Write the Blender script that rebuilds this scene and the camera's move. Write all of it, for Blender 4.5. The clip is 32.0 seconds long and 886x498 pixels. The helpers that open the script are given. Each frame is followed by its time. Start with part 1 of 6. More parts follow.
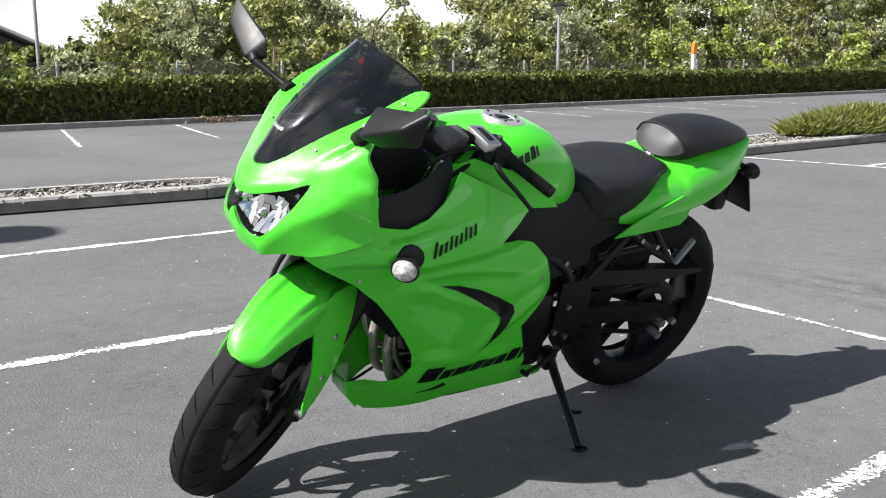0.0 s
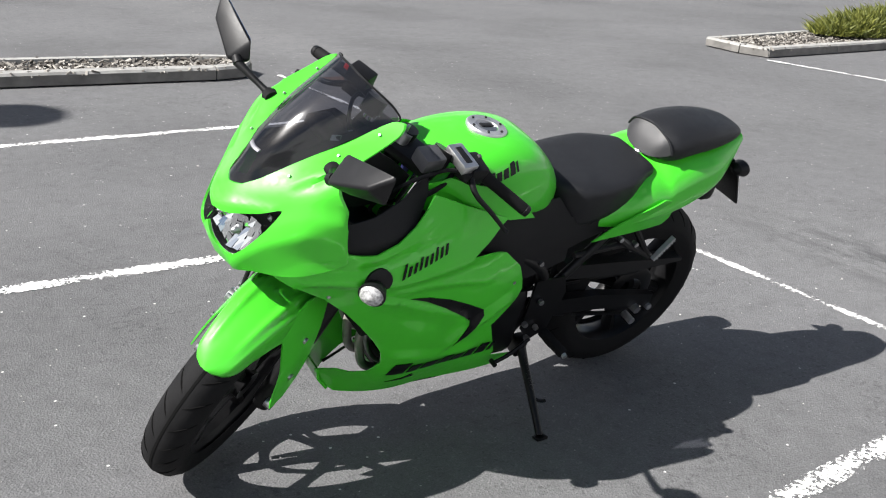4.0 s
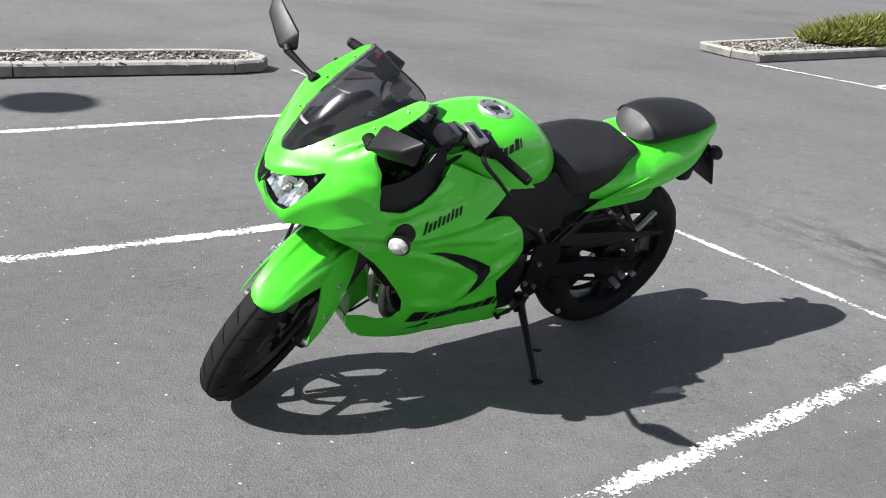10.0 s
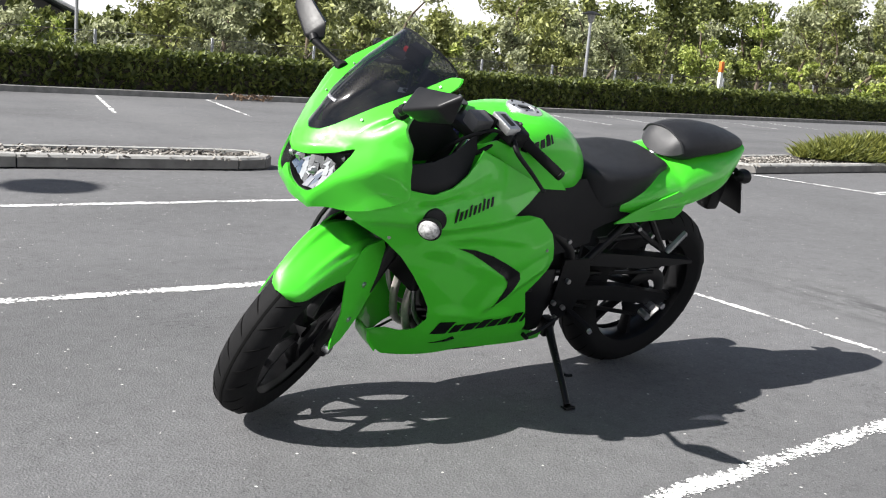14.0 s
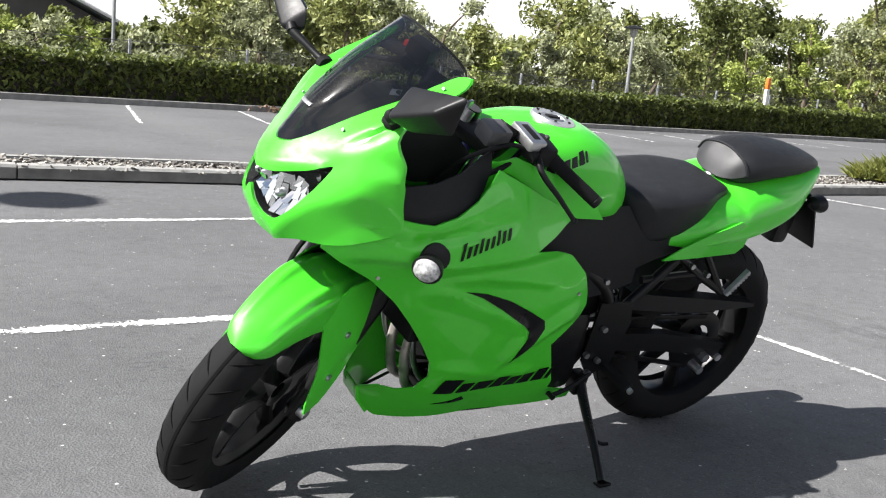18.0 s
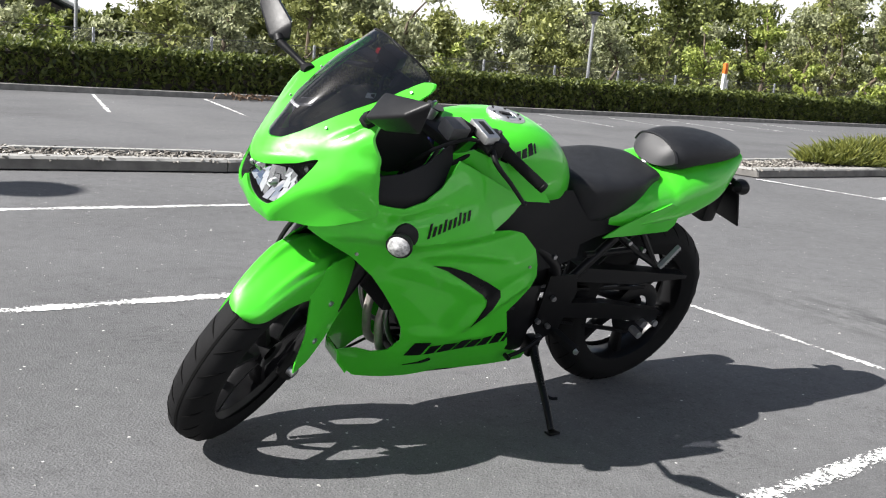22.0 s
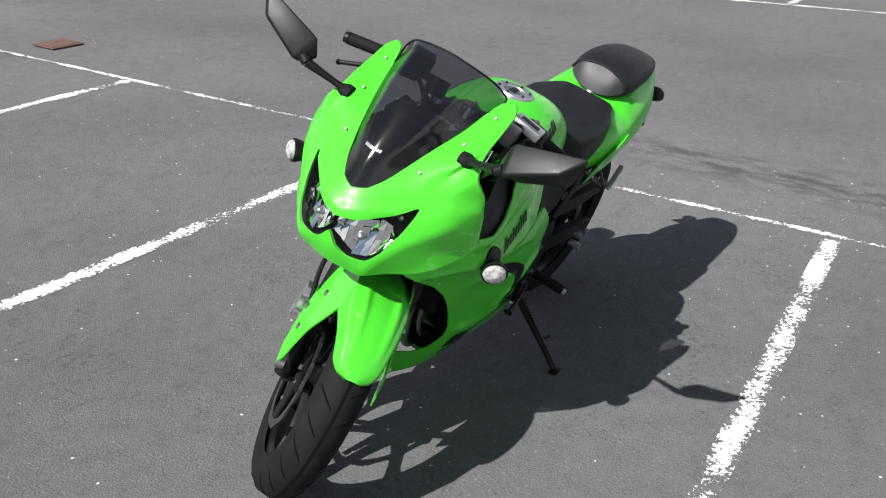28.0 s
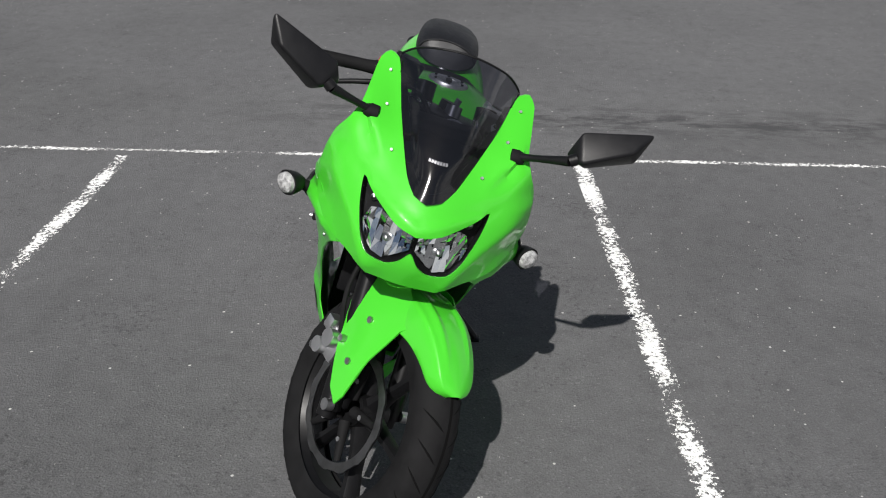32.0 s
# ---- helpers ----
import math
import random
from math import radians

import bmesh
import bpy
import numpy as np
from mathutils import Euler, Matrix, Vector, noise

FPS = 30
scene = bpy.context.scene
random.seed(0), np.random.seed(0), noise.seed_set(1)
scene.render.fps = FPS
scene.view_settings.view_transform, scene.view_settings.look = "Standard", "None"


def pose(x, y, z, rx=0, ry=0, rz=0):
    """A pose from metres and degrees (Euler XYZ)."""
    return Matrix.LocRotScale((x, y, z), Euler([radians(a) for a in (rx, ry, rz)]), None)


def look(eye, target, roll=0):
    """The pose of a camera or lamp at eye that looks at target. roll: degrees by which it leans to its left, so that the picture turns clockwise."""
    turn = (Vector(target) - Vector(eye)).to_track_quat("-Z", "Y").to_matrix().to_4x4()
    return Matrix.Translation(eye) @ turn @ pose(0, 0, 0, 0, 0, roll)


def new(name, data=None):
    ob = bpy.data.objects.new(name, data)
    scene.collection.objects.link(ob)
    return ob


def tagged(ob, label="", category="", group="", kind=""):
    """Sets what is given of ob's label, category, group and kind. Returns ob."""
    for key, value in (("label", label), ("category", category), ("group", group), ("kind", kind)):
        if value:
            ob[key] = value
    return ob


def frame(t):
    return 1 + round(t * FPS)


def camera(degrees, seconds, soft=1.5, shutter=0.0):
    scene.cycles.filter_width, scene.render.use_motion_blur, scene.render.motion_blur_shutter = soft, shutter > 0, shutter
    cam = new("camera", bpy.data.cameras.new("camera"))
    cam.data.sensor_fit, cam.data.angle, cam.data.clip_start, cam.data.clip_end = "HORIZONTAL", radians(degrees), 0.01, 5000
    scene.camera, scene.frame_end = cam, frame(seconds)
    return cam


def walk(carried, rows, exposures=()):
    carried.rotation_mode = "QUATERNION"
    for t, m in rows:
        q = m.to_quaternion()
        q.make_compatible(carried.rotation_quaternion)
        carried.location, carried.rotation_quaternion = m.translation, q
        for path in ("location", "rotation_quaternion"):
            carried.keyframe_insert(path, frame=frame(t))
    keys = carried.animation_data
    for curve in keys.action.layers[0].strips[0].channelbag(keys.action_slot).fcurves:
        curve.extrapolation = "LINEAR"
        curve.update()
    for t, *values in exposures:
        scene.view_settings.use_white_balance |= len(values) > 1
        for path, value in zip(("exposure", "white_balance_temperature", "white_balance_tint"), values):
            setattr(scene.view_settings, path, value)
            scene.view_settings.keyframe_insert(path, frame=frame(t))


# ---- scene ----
cam = camera(48.0, 32.0, 1.1)
PATH = [
    (0, (3.513, 1.340, 1.058), (2.378, -0.258, 0.663), 0.20),
    (0.5, (3.445, 1.298, 1.061), (2.338, -0.314, 0.644), 1.91),
    (1, (3.357, 1.290, 1.042), (2.416, -0.415, 0.586), 2.14),
    (1.5, (3.356, 1.318, 1.105), (2.395, -0.350, 0.562), 3.25),
    (2, (3.351, 1.345, 1.179), (2.368, -0.320, 0.666), 3.16),
    (2.5, (3.348, 1.330, 1.245), (2.331, -0.301, 0.692), 4.66),
    (3, (3.322, 1.297, 1.319), (2.305, -0.312, 0.704), 5.78),
    (3.5, (3.323, 1.306, 1.389), (2.274, -0.273, 0.753), 5.53),
    (4, (3.396, 1.334, 1.451), (2.331, -0.208, 0.754), 4.13),
    (4.5, (3.452, 1.357, 1.465), (2.364, -0.163, 0.754), 4.69),
    (6.5, (3.176, 0.945, 1.274), (2.112, -0.588, 0.556), 4.44),
    (7, (3.192, 0.949, 1.268), (2.177, -0.623, 0.563), 3.98),
    (7.5, (3.186, 0.955, 1.270), (2.139, -0.599, 0.568), 3.85),
    (8, (3.295, 1.113, 1.340), (2.238, -0.432, 0.637), 3.72),
    (8.5, (3.837, 1.699, 1.617), (2.719, 0.194, 0.922), 3.73),
    (9, (3.826, 1.712, 1.616), (2.722, 0.198, 0.917), 4.15),
    (9.5, (3.729, 1.691, 1.585), (2.658, 0.166, 0.859), 5.02),
    (10, (3.678, 1.673, 1.493), (2.606, 0.133, 0.800), 5.14),
    (10.5, (3.708, 1.662, 1.395), (2.606, 0.106, 0.791), 5.45),
    (11, (3.715, 1.681, 1.273), (2.605, 0.100, 0.760), 4.47),
    (11.5, (3.691, 1.679, 1.173), (2.574, 0.085, 0.712), 3.61),
    (12, (3.706, 1.647, 1.143), (2.582, 0.043, 0.738), 3.91),
    (12.5, (3.710, 1.622, 1.115), (2.583, 0.016, 0.730), 3.46),
    (13, (3.705, 1.601, 1.069), (2.581, -0.006, 0.675), 4.12),
    (13.5, (3.719, 1.618, 1.054), (2.615, -0.005, 0.667), 4.27),
    (14, (3.728, 1.623, 1.046), (2.614, 0.011, 0.645), 4.88),
    (14.5, (3.544, 1.447, 1.000), (2.470, -0.186, 0.578), 4.77),
    (16.5, (3.362, 1.237, 0.991), (2.312, -0.410, 0.564), 5.28),
    (17, (3.365, 1.244, 0.998), (2.311, -0.409, 0.603), 5.26),
    (17.5, (3.373, 1.235, 0.997), (2.325, -0.423, 0.607), 5.43),
    (18, (3.375, 1.226, 1.006), (2.325, -0.433, 0.627), 5.34),
    (18.5, (3.374, 1.231, 1.003), (2.321, -0.426, 0.619), 5.25),
    (19, (3.375, 1.233, 0.999), (2.317, -0.421, 0.619), 4.94),
    (19.5, (3.373, 1.229, 0.999), (2.309, -0.421, 0.616), 4.68),
    (20, (3.352, 1.229, 0.999), (2.288, -0.418, 0.603), 4.61),
    (20.5, (3.335, 1.239, 1.001), (2.273, -0.408, 0.601), 4.47),
    (21, (3.388, 1.301, 1.014), (2.319, -0.341, 0.610), 4.09),
    (21.5, (3.599, 1.476, 1.052), (2.482, -0.133, 0.649), 3.70),
    (22, (3.565, 1.510, 1.058), (2.457, -0.105, 0.656), 5.16),
    (22.5, (3.560, 1.573, 1.202), (2.491, -0.027, 0.656), 4.92),
    (23, (3.554, 1.625, 1.405), (2.449, 0.076, 0.787), 5.39),
    (23.5, (3.519, 1.638, 1.514), (2.499, 0.070, 0.807), 5.48),
    (24, (3.507, 1.605, 1.549), (2.555, 0.004, 0.820), 3.89),
    (24.5, (3.540, 1.557, 1.554), (2.570, -0.018, 0.795), 4.84),
    (25, (3.685, 1.469, 1.561), (2.593, -0.033, 0.819), 2.74),
    (25.5, (3.820, 1.380, 1.564), (2.614, -0.029, 0.814), 2.10),
    (27.5, (4.038, 0.749, 1.537), (2.525, -0.295, 0.749), 1.58),
    (28, (4.148, 0.589, 1.530), (2.595, -0.382, 0.726), 2.45),
    (28.5, (4.121, 0.421, 1.532), (2.533, -0.476, 0.712), 0.70),
    (29, (4.140, 0.311, 1.542), (2.509, -0.494, 0.711), 2.49),
    (29.5, (4.393, 0.266, 1.627), (2.729, -0.450, 0.779), 0.37),
    (30, (4.473, 0.061, 1.618), (2.736, -0.452, 0.771), 2.39),
    (30.5, (4.438, -0.052, 1.605), (2.679, -0.472, 0.750), 4.22),
    (31, (4.352, -0.169, 1.611), (2.589, -0.552, 0.748), 2.43),
    (31.5, (4.398, -0.319, 1.605), (2.605, -0.567, 0.755), 2.50),
    (32, (4.464, -0.460, 1.603), (2.661, -0.551, 0.743), 1.07),
]
EXPOSURES = [(0, 1.11), (4, 1.07), (9, 1.06), (13, 1.06), (17, 1.22), (20, 1.19), (22, 1.07), (25, 1.01), (27.5, 0.78), (29.5, 0.40), (31, 0.22), (32, 0.07)]
walk(cam, [(t, look(eye, target, roll)) for t, eye, target, roll in PATH], EXPOSURES)

# ---------------------------------------------------------------- sky and sun
world = bpy.data.worlds.new("sky")
scene.world = world
world.use_nodes = True
wn = world.node_tree
sky = wn.nodes.new("ShaderNodeTexSky")
sky.sky_type = 'NISHITA'
sky.sun_disc = False
sky.sun_elevation = radians(45)
sky.sun_rotation = radians(99.7)
cloud_at = wn.nodes.new("ShaderNodeTexCoord")
cloud = wn.nodes.new("ShaderNodeTexNoise")
cloud.inputs["Scale"].default_value = 3.2
cloud.inputs["Detail"].default_value = 6
wn.links.new(cloud_at.outputs["Generated"], cloud.inputs["Vector"])
cloud_ramp = wn.nodes.new("ShaderNodeValToRGB")
cloud_ramp.color_ramp.elements[0].position = 0.29
cloud_ramp.color_ramp.elements[1].position = 0.42
# cloud thickens towards the horizon
split = wn.nodes.new("ShaderNodeSeparateXYZ")
wn.links.new(cloud_at.outputs["Generated"], split.inputs[0])
low = wn.nodes.new("ShaderNodeMath")
low.operation = "MULTIPLY_ADD"
wn.links.new(split.outputs[2], low.inputs[0])
low.inputs[1].default_value = -0.42
wn.links.new(cloud.outputs[0], low.inputs[2])
wn.links.new(low.outputs[0], cloud_ramp.inputs[0])
cloud_mix = wn.nodes.new("ShaderNodeMix")
cloud_mix.data_type = "RGBA"
wn.links.new(cloud_ramp.outputs[0], cloud_mix.inputs[0])
wn.links.new(sky.outputs[0], cloud_mix.inputs[6])
cloud_mix.inputs[7].default_value = (15.0, 15.0, 15.2, 1)
wn.links.new(cloud_mix.outputs[2], wn.nodes["Background"].inputs[0])
wn.nodes["Background"].inputs[1].default_value = 0.039
sun = new("sun", bpy.data.lights.new("sun", "SUN"))
sun.data.energy = 5.0
sun.data.angle = radians(0.5)
sun.data.color = (1, 0.97, 0.935)
sun.matrix_world = look((7.05, -1.2, 7.0), (0, 0, 0))


from mathutils.geometry import delaunay_2d_cdt

# ---------------------------------------------------------------- materials
def nodes_of(name):
    m = bpy.data.materials.new(name)
    m.use_nodes = True
    t = m.node_tree
    return m, t, t.nodes["Principled BSDF"]


def put(t, b, **kw):
    for k, v in kw.items():
        b.inputs[k.replace("_", " ")].default_value = v


def noise_node(t, scale, detail=4.0, rough=0.6, coord="Object"):
    c = t.nodes.new("ShaderNodeTexCoord")
    n = t.nodes.new("ShaderNodeTexNoise")
    n.inputs["Scale"].default_value = scale
    n.inputs["Detail"].default_value = detail
    n.inputs["Roughness"].default_value = rough
    t.links.new(c.outputs[coord], n.inputs["Vector"])
    return n


def ramp_node(t, src, stops):
    r = t.nodes.new("ShaderNodeValToRGB")
    e = r.color_ramp.elements
    while len(e) < len(stops):
        e.new(0.5)
    for el, (p, c) in zip(e, stops):
        el.position = p
        el.color = (*c, 1) if len(c) == 3 else c
    t.links.new(src, r.inputs[0])
    return r


def bump_node(t, b, src, strength, dist=0.01):
    u = t.nodes.new("ShaderNodeBump")
    u.inputs["Strength"].default_value = strength
    u.inputs["Distance"].default_value = dist
    t.links.new(src, u.inputs["Height"])
    t.links.new(u.outputs[0], b.inputs["Normal"])


def mixc(t, fac, a, b, blend="MIX"):
    x = t.nodes.new("ShaderNodeMix")
    x.data_type = "RGBA"
    x.blend_type = blend
    if hasattr(fac, "node"):
        t.links.new(fac, x.inputs[0])
    else:
        x.inputs[0].default_value = fac
    for sock, v in ((x.inputs[6], a), (x.inputs[7], b)):
        if hasattr(v, "node"):
            t.links.new(v, sock)
        else:
            sock.default_value = (*v, 1)
    return x.outputs[2]


def plain(name, col, rough=0.5, metal=0.0, vary=0.12, scale=30.0, bump=0.0, bscale=300.0, coat=0.0, spec=0.5):
    """A surface with grain in colour, gloss and relief."""
    m, t, b = nodes_of(name)
    n = noise_node(t, scale, 5)
    lo = tuple(c * (1 - vary) for c in col)
    hi = tuple(min(1, c * (1 + vary)) for c in col)
    r = ramp_node(t, n.outputs[0], [(0.3, lo), (0.7, hi)])
    t.links.new(r.outputs[0], b.inputs["Base Color"])
    rr = ramp_node(t, n.outputs[0], [(0.3, (rough * 0.88,) * 3), (0.75, (min(1, rough * 1.12),) * 3)])
    t.links.new(rr.outputs[0], b.inputs["Roughness"])
    put(t, b, Metallic=metal, Coat_Weight=coat, Coat_Roughness=0.04, Specular_IOR_Level=spec)
    if bump:
        n2 = noise_node(t, bscale, 3)
        bump_node(t, b, n2.outputs[0], bump, 0.002)
    return m


def asphalt_material():
    m, t, b = nodes_of("worn_asphalt")
    fine = noise_node(t, 190, 3, 0.7)
    mid = noise_node(t, 11, 5, 0.7)
    big = noise_node(t, 0.45, 4, 0.55)
    vor = t.nodes.new("ShaderNodeTexVoronoi")
    vor.inputs["Scale"].default_value = 150
    tc = t.nodes.new("ShaderNodeTexCoord")
    t.links.new(tc.outputs["Object"], vor.inputs["Vector"])
    base = ramp_node(t, fine.outputs[0], [(0.28, (0.097, 0.097, 0.099)), (0.52, (0.125, 0.125, 0.128)), (0.78, (0.160, 0.160, 0.163))])
    stones = ramp_node(t, vor.outputs["Color"], [(0.0, (0.87, 0.87, 0.87)), (0.80, (1.03, 1.03, 1.03)), (0.97, (1.32, 1.32, 1.31))])
    c = mixc(t, 1.0, base.outputs[0], stones.outputs[0], "MULTIPLY")
    r2 = ramp_node(t, mid.outputs[0], [(0.3, (0.80,) * 3), (0.45, (0.97,) * 3), (0.7, (1.09,) * 3)])
    c = mixc(t, 1.0, c, r2.outputs[0], "MULTIPLY")
    r3 = ramp_node(t, big.outputs[0], [(0.34, (0.80,) * 3), (0.48, (0.96,) * 3), (0.68, (1.08,) * 3)])
    c = mixc(t, 1.0, c, r3.outputs[0], "MULTIPLY")
    # a ragged darker patch around (3.2, -1.7)
    patch = t.nodes.new("ShaderNodeVectorMath")
    patch.operation = "DISTANCE"
    t.links.new(tc.outputs["Object"], patch.inputs[0])
    patch.inputs[1].default_value = (3.2, -1.7, 0.0)
    ragged = noise_node(t, 1.7, 5, 0.65)
    reach = t.nodes.new("ShaderNodeMath")
    reach.operation = "MULTIPLY_ADD"
    t.links.new(ragged.outputs[0], reach.inputs[0])
    reach.inputs[1].default_value = 1.3
    t.links.new(patch.outputs["Value"], reach.inputs[2])
    half_reach = t.nodes.new("ShaderNodeMath")
    half_reach.operation = "MULTIPLY"
    t.links.new(reach.outputs[0], half_reach.inputs[0])
    half_reach.inputs[1].default_value = 0.35
    patch_tone = ramp_node(t, half_reach.outputs[0], [(0.35, (0.80,) * 3), (0.85, (1, 1, 1))])
    c = mixc(t, 1.0, c, patch_tone.outputs[0], "MULTIPLY")
    # open pits and a few pale chips between the stones
    pit = noise_node(t, 48, 3, 0.65)
    where = noise_node(t, 2.2, 3, 0.6)
    deep = t.nodes.new("ShaderNodeMath")
    deep.operation = "MULTIPLY_ADD"
    t.links.new(where.outputs[0], deep.inputs[0])
    deep.inputs[1].default_value = 0.45
    t.links.new(pit.outputs[0], deep.inputs[2])
    pits = ramp_node(t, deep.outputs[0], [(0.82, (1, 1, 1)), (0.93, (0.68,) * 3)])
    c = mixc(t, 1.0, c, pits.outputs[0], "MULTIPLY")
    chip = t.nodes.new("ShaderNodeTexVoronoi")
    chip.inputs["Scale"].default_value = 16
    t.links.new(tc.outputs["Object"], chip.inputs["Vector"])
    dot = ramp_node(t, chip.outputs["Distance"], [(0.055, (1, 1, 1)), (0.08, (0, 0, 0))])
    pick = ramp_node(t, chip.outputs["Color"], [(0.52, (0, 0, 0)), (0.56, (1, 1, 1))])
    c = mixc(t, mixc(t, 1.0, dot.outputs[0], pick.outputs[0], "MULTIPLY"), c, (0.55, 0.55, 0.53))
    # scuffed, oily band behind the bays
    sep = t.nodes.new("ShaderNodeSeparateXYZ")
    t.links.new(tc.outputs["Object"], sep.inputs[0])
    mp = t.nodes.new("ShaderNodeMapping")
    mp.inputs["Scale"].default_value = (3.6, 1.5, 1.0)
    t.links.new(tc.outputs["Object"], mp.inputs[0])
    st = t.nodes.new("ShaderNodeTexNoise")
    st.inputs["Scale"].default_value = 2.4
    st.inputs["Detail"].default_value = 6
    st.inputs["Roughness"].default_value = 0.7
    t.links.new(mp.outputs[0], st.inputs["Vector"])
    streak = ramp_node(t, st.outputs[0], [(0.44, (0, 0, 0)), (0.58, (1, 1, 1))])
    off = t.nodes.new("ShaderNodeMath")
    off.operation = "ADD"
    t.links.new(sep.outputs[0], off.inputs[0])
    off.inputs[1].default_value = 0.52
    ab = t.nodes.new("ShaderNodeMath")
    ab.operation = "ABSOLUTE"
    t.links.new(off.outputs[0], ab.inputs[0])
    band = ramp_node(t, ab.outputs[0], [(0.06, (0.85, 0.85, 0.85)), (0.34, (0, 0, 0))])
    near = t.nodes.new("ShaderNodeMapRange")
    near.inputs[1].default_value = -2.0
    near.inputs[2].default_value = -1.0
    t.links.new(sep.outputs[1], near.inputs[0])
    oil = mixc(t, 1.0, streak.outputs[0], band.outputs[0], "MULTIPLY")
    oil = mixc(t, 1.0, oil, near.outputs[0], "MULTIPLY")
    c = mixc(t, oil, c, (0.045, 0.045, 0.047))
    pale = ramp_node(t, ab.outputs[0], [(0.15, (1.10, 1.10, 1.09)), (0.75, (1, 1, 1))])
    c = mixc(t, 1.0, c, pale.outputs[0], "MULTIPLY")
    t.links.new(c, b.inputs["Base Color"])
    put(t, b, Roughness=0.88, Specular_IOR_Level=0.35)
    ad = t.nodes.new("ShaderNodeMath")
    t.links.new(fine.outputs[0], ad.inputs[0])
    t.links.new(vor.outputs["Distance"], ad.inputs[1])
    bump_node(t, b, ad.outputs[0], 0.36, 0.005)
    return m


def line_material(name="worn_road_paint", bare=0.86, whole=0.915):
    """Road paint worn through to the asphalt in many small spots, most of all along its edges."""
    m, t, b = nodes_of(name)
    n = noise_node(t, 62, 4, 0.75)
    big = noise_node(t, 3.2, 3)
    ad = t.nodes.new("ShaderNodeMath")
    ad.operation = "MULTIPLY_ADD"
    t.links.new(big.outputs[0], ad.inputs[0])
    ad.inputs[1].default_value = 0.75
    t.links.new(n.outputs[0], ad.inputs[2])
    across = t.nodes.new("ShaderNodeUVMap")
    split_uv = t.nodes.new("ShaderNodeSeparateXYZ")
    t.links.new(across.outputs[0], split_uv.inputs[0])
    rim = ramp_node(t, split_uv.outputs[0], [(0.0, (0, 0, 0)), (0.30, (0.8,) * 3), (0.5, (1, 1, 1)), (0.70, (0.8,) * 3), (1.0, (0, 0, 0))])
    worn = t.nodes.new("ShaderNodeMath")
    worn.operation = "MULTIPLY_ADD"
    t.links.new(rim.outputs[0], worn.inputs[0])
    worn.inputs[1].default_value = 0.15
    less = t.nodes.new("ShaderNodeMath")
    less.operation = "SUBTRACT"
    t.links.new(ad.outputs[0], less.inputs[0])
    less.inputs[1].default_value = 0.085
    t.links.new(less.outputs[0], worn.inputs[2])
    mask = ramp_node(t, worn.outputs[0], [(bare, (0, 0, 0)), (whole, (1, 1, 1))])
    grime = noise_node(t, 20, 4)
    white = ramp_node(t, grime.outputs[0], [(0.3, (0.78, 0.78, 0.76)), (0.7, (0.95, 0.95, 0.93))])
    t.links.new(white.outputs[0], b.inputs["Base Color"])
    put(t, b, Roughness=0.75)
    bump_node(t, b, n.outputs[0], 0.3, 0.004)
    gone = t.nodes.new("ShaderNodeBsdfTransparent")
    mx = t.nodes.new("ShaderNodeMixShader")
    t.links.new(mask.outputs[0], mx.inputs[0])
    t.links.new(gone.outputs[0], mx.inputs[1])
    t.links.new(b.outputs[0], mx.inputs[2])
    t.links.new(mx.outputs[0], t.nodes["Material Output"].inputs[0])
    return m


def leaf_material(name, dark, light, trans=0.35):
    m, t, b = nodes_of(name)
    g = t.nodes.new("ShaderNodeNewGeometry")
    r = ramp_node(t, g.outputs["Random Per Island"], [(0.0, dark), (0.6, tuple((a + c) / 2 for a, c in zip(dark, light))), (1.0, light)])
    t.links.new(r.outputs[0], b.inputs["Base Color"])
    put(t, b, Roughness=0.55)
    tr = t.nodes.new("ShaderNodeBsdfTranslucent")
    t.links.new(r.outputs[0], tr.inputs[0])
    mx = t.nodes.new("ShaderNodeMixShader")
    mx.inputs[0].default_value = trans
    out = t.nodes["Material Output"]
    t.links.new(b.outputs[0], mx.inputs[1])
    t.links.new(tr.outputs[0], mx.inputs[2])
    t.links.new(mx.outputs[0], out.inputs[0])
    return m


def glass_material(name, col, amount, rough=0.02):
    """Thin tinted plastic or glass: part clear, part glossy."""
    m, t, b = nodes_of(name)
    put(t, b, Base_Color=(*[c * 0.03 for c in col], 1), Roughness=rough, Coat_Weight=0.8, Coat_Roughness=0.02, Specular_IOR_Level=0.6)
    tr = t.nodes.new("ShaderNodeBsdfTransparent")
    tr.inputs[0].default_value = (*col, 1)
    mx = t.nodes.new("ShaderNodeMixShader")
    mx.inputs[0].default_value = amount
    t.links.new(tr.outputs[0], mx.inputs[1])
    t.links.new(b.outputs[0], mx.inputs[2])
    t.links.new(mx.outputs[0], t.nodes["Material Output"].inputs[0])
    return m


def paint_material():
    m, t, b = nodes_of("lime_green_gloss_paint")
    n = noise_node(t, 3.0, 3)
    r = ramp_node(t, n.outputs[0], [(0.3, (0.056, 0.515, 0.024)), (0.7, (0.064, 0.545, 0.028))])
    t.links.new(r.outputs[0], b.inputs["Base Color"])
    dust = noise_node(t, 60, 4)
    rr = ramp_node(t, dust.outputs[0], [(0.35, (0.34,) * 3), (0.75, (0.46,) * 3)])
    t.links.new(rr.outputs[0], b.inputs["Roughness"])
    put(t, b, Coat_Weight=0.6, Coat_Roughness=0.03, Specular_IOR_Level=0.24)
    return m


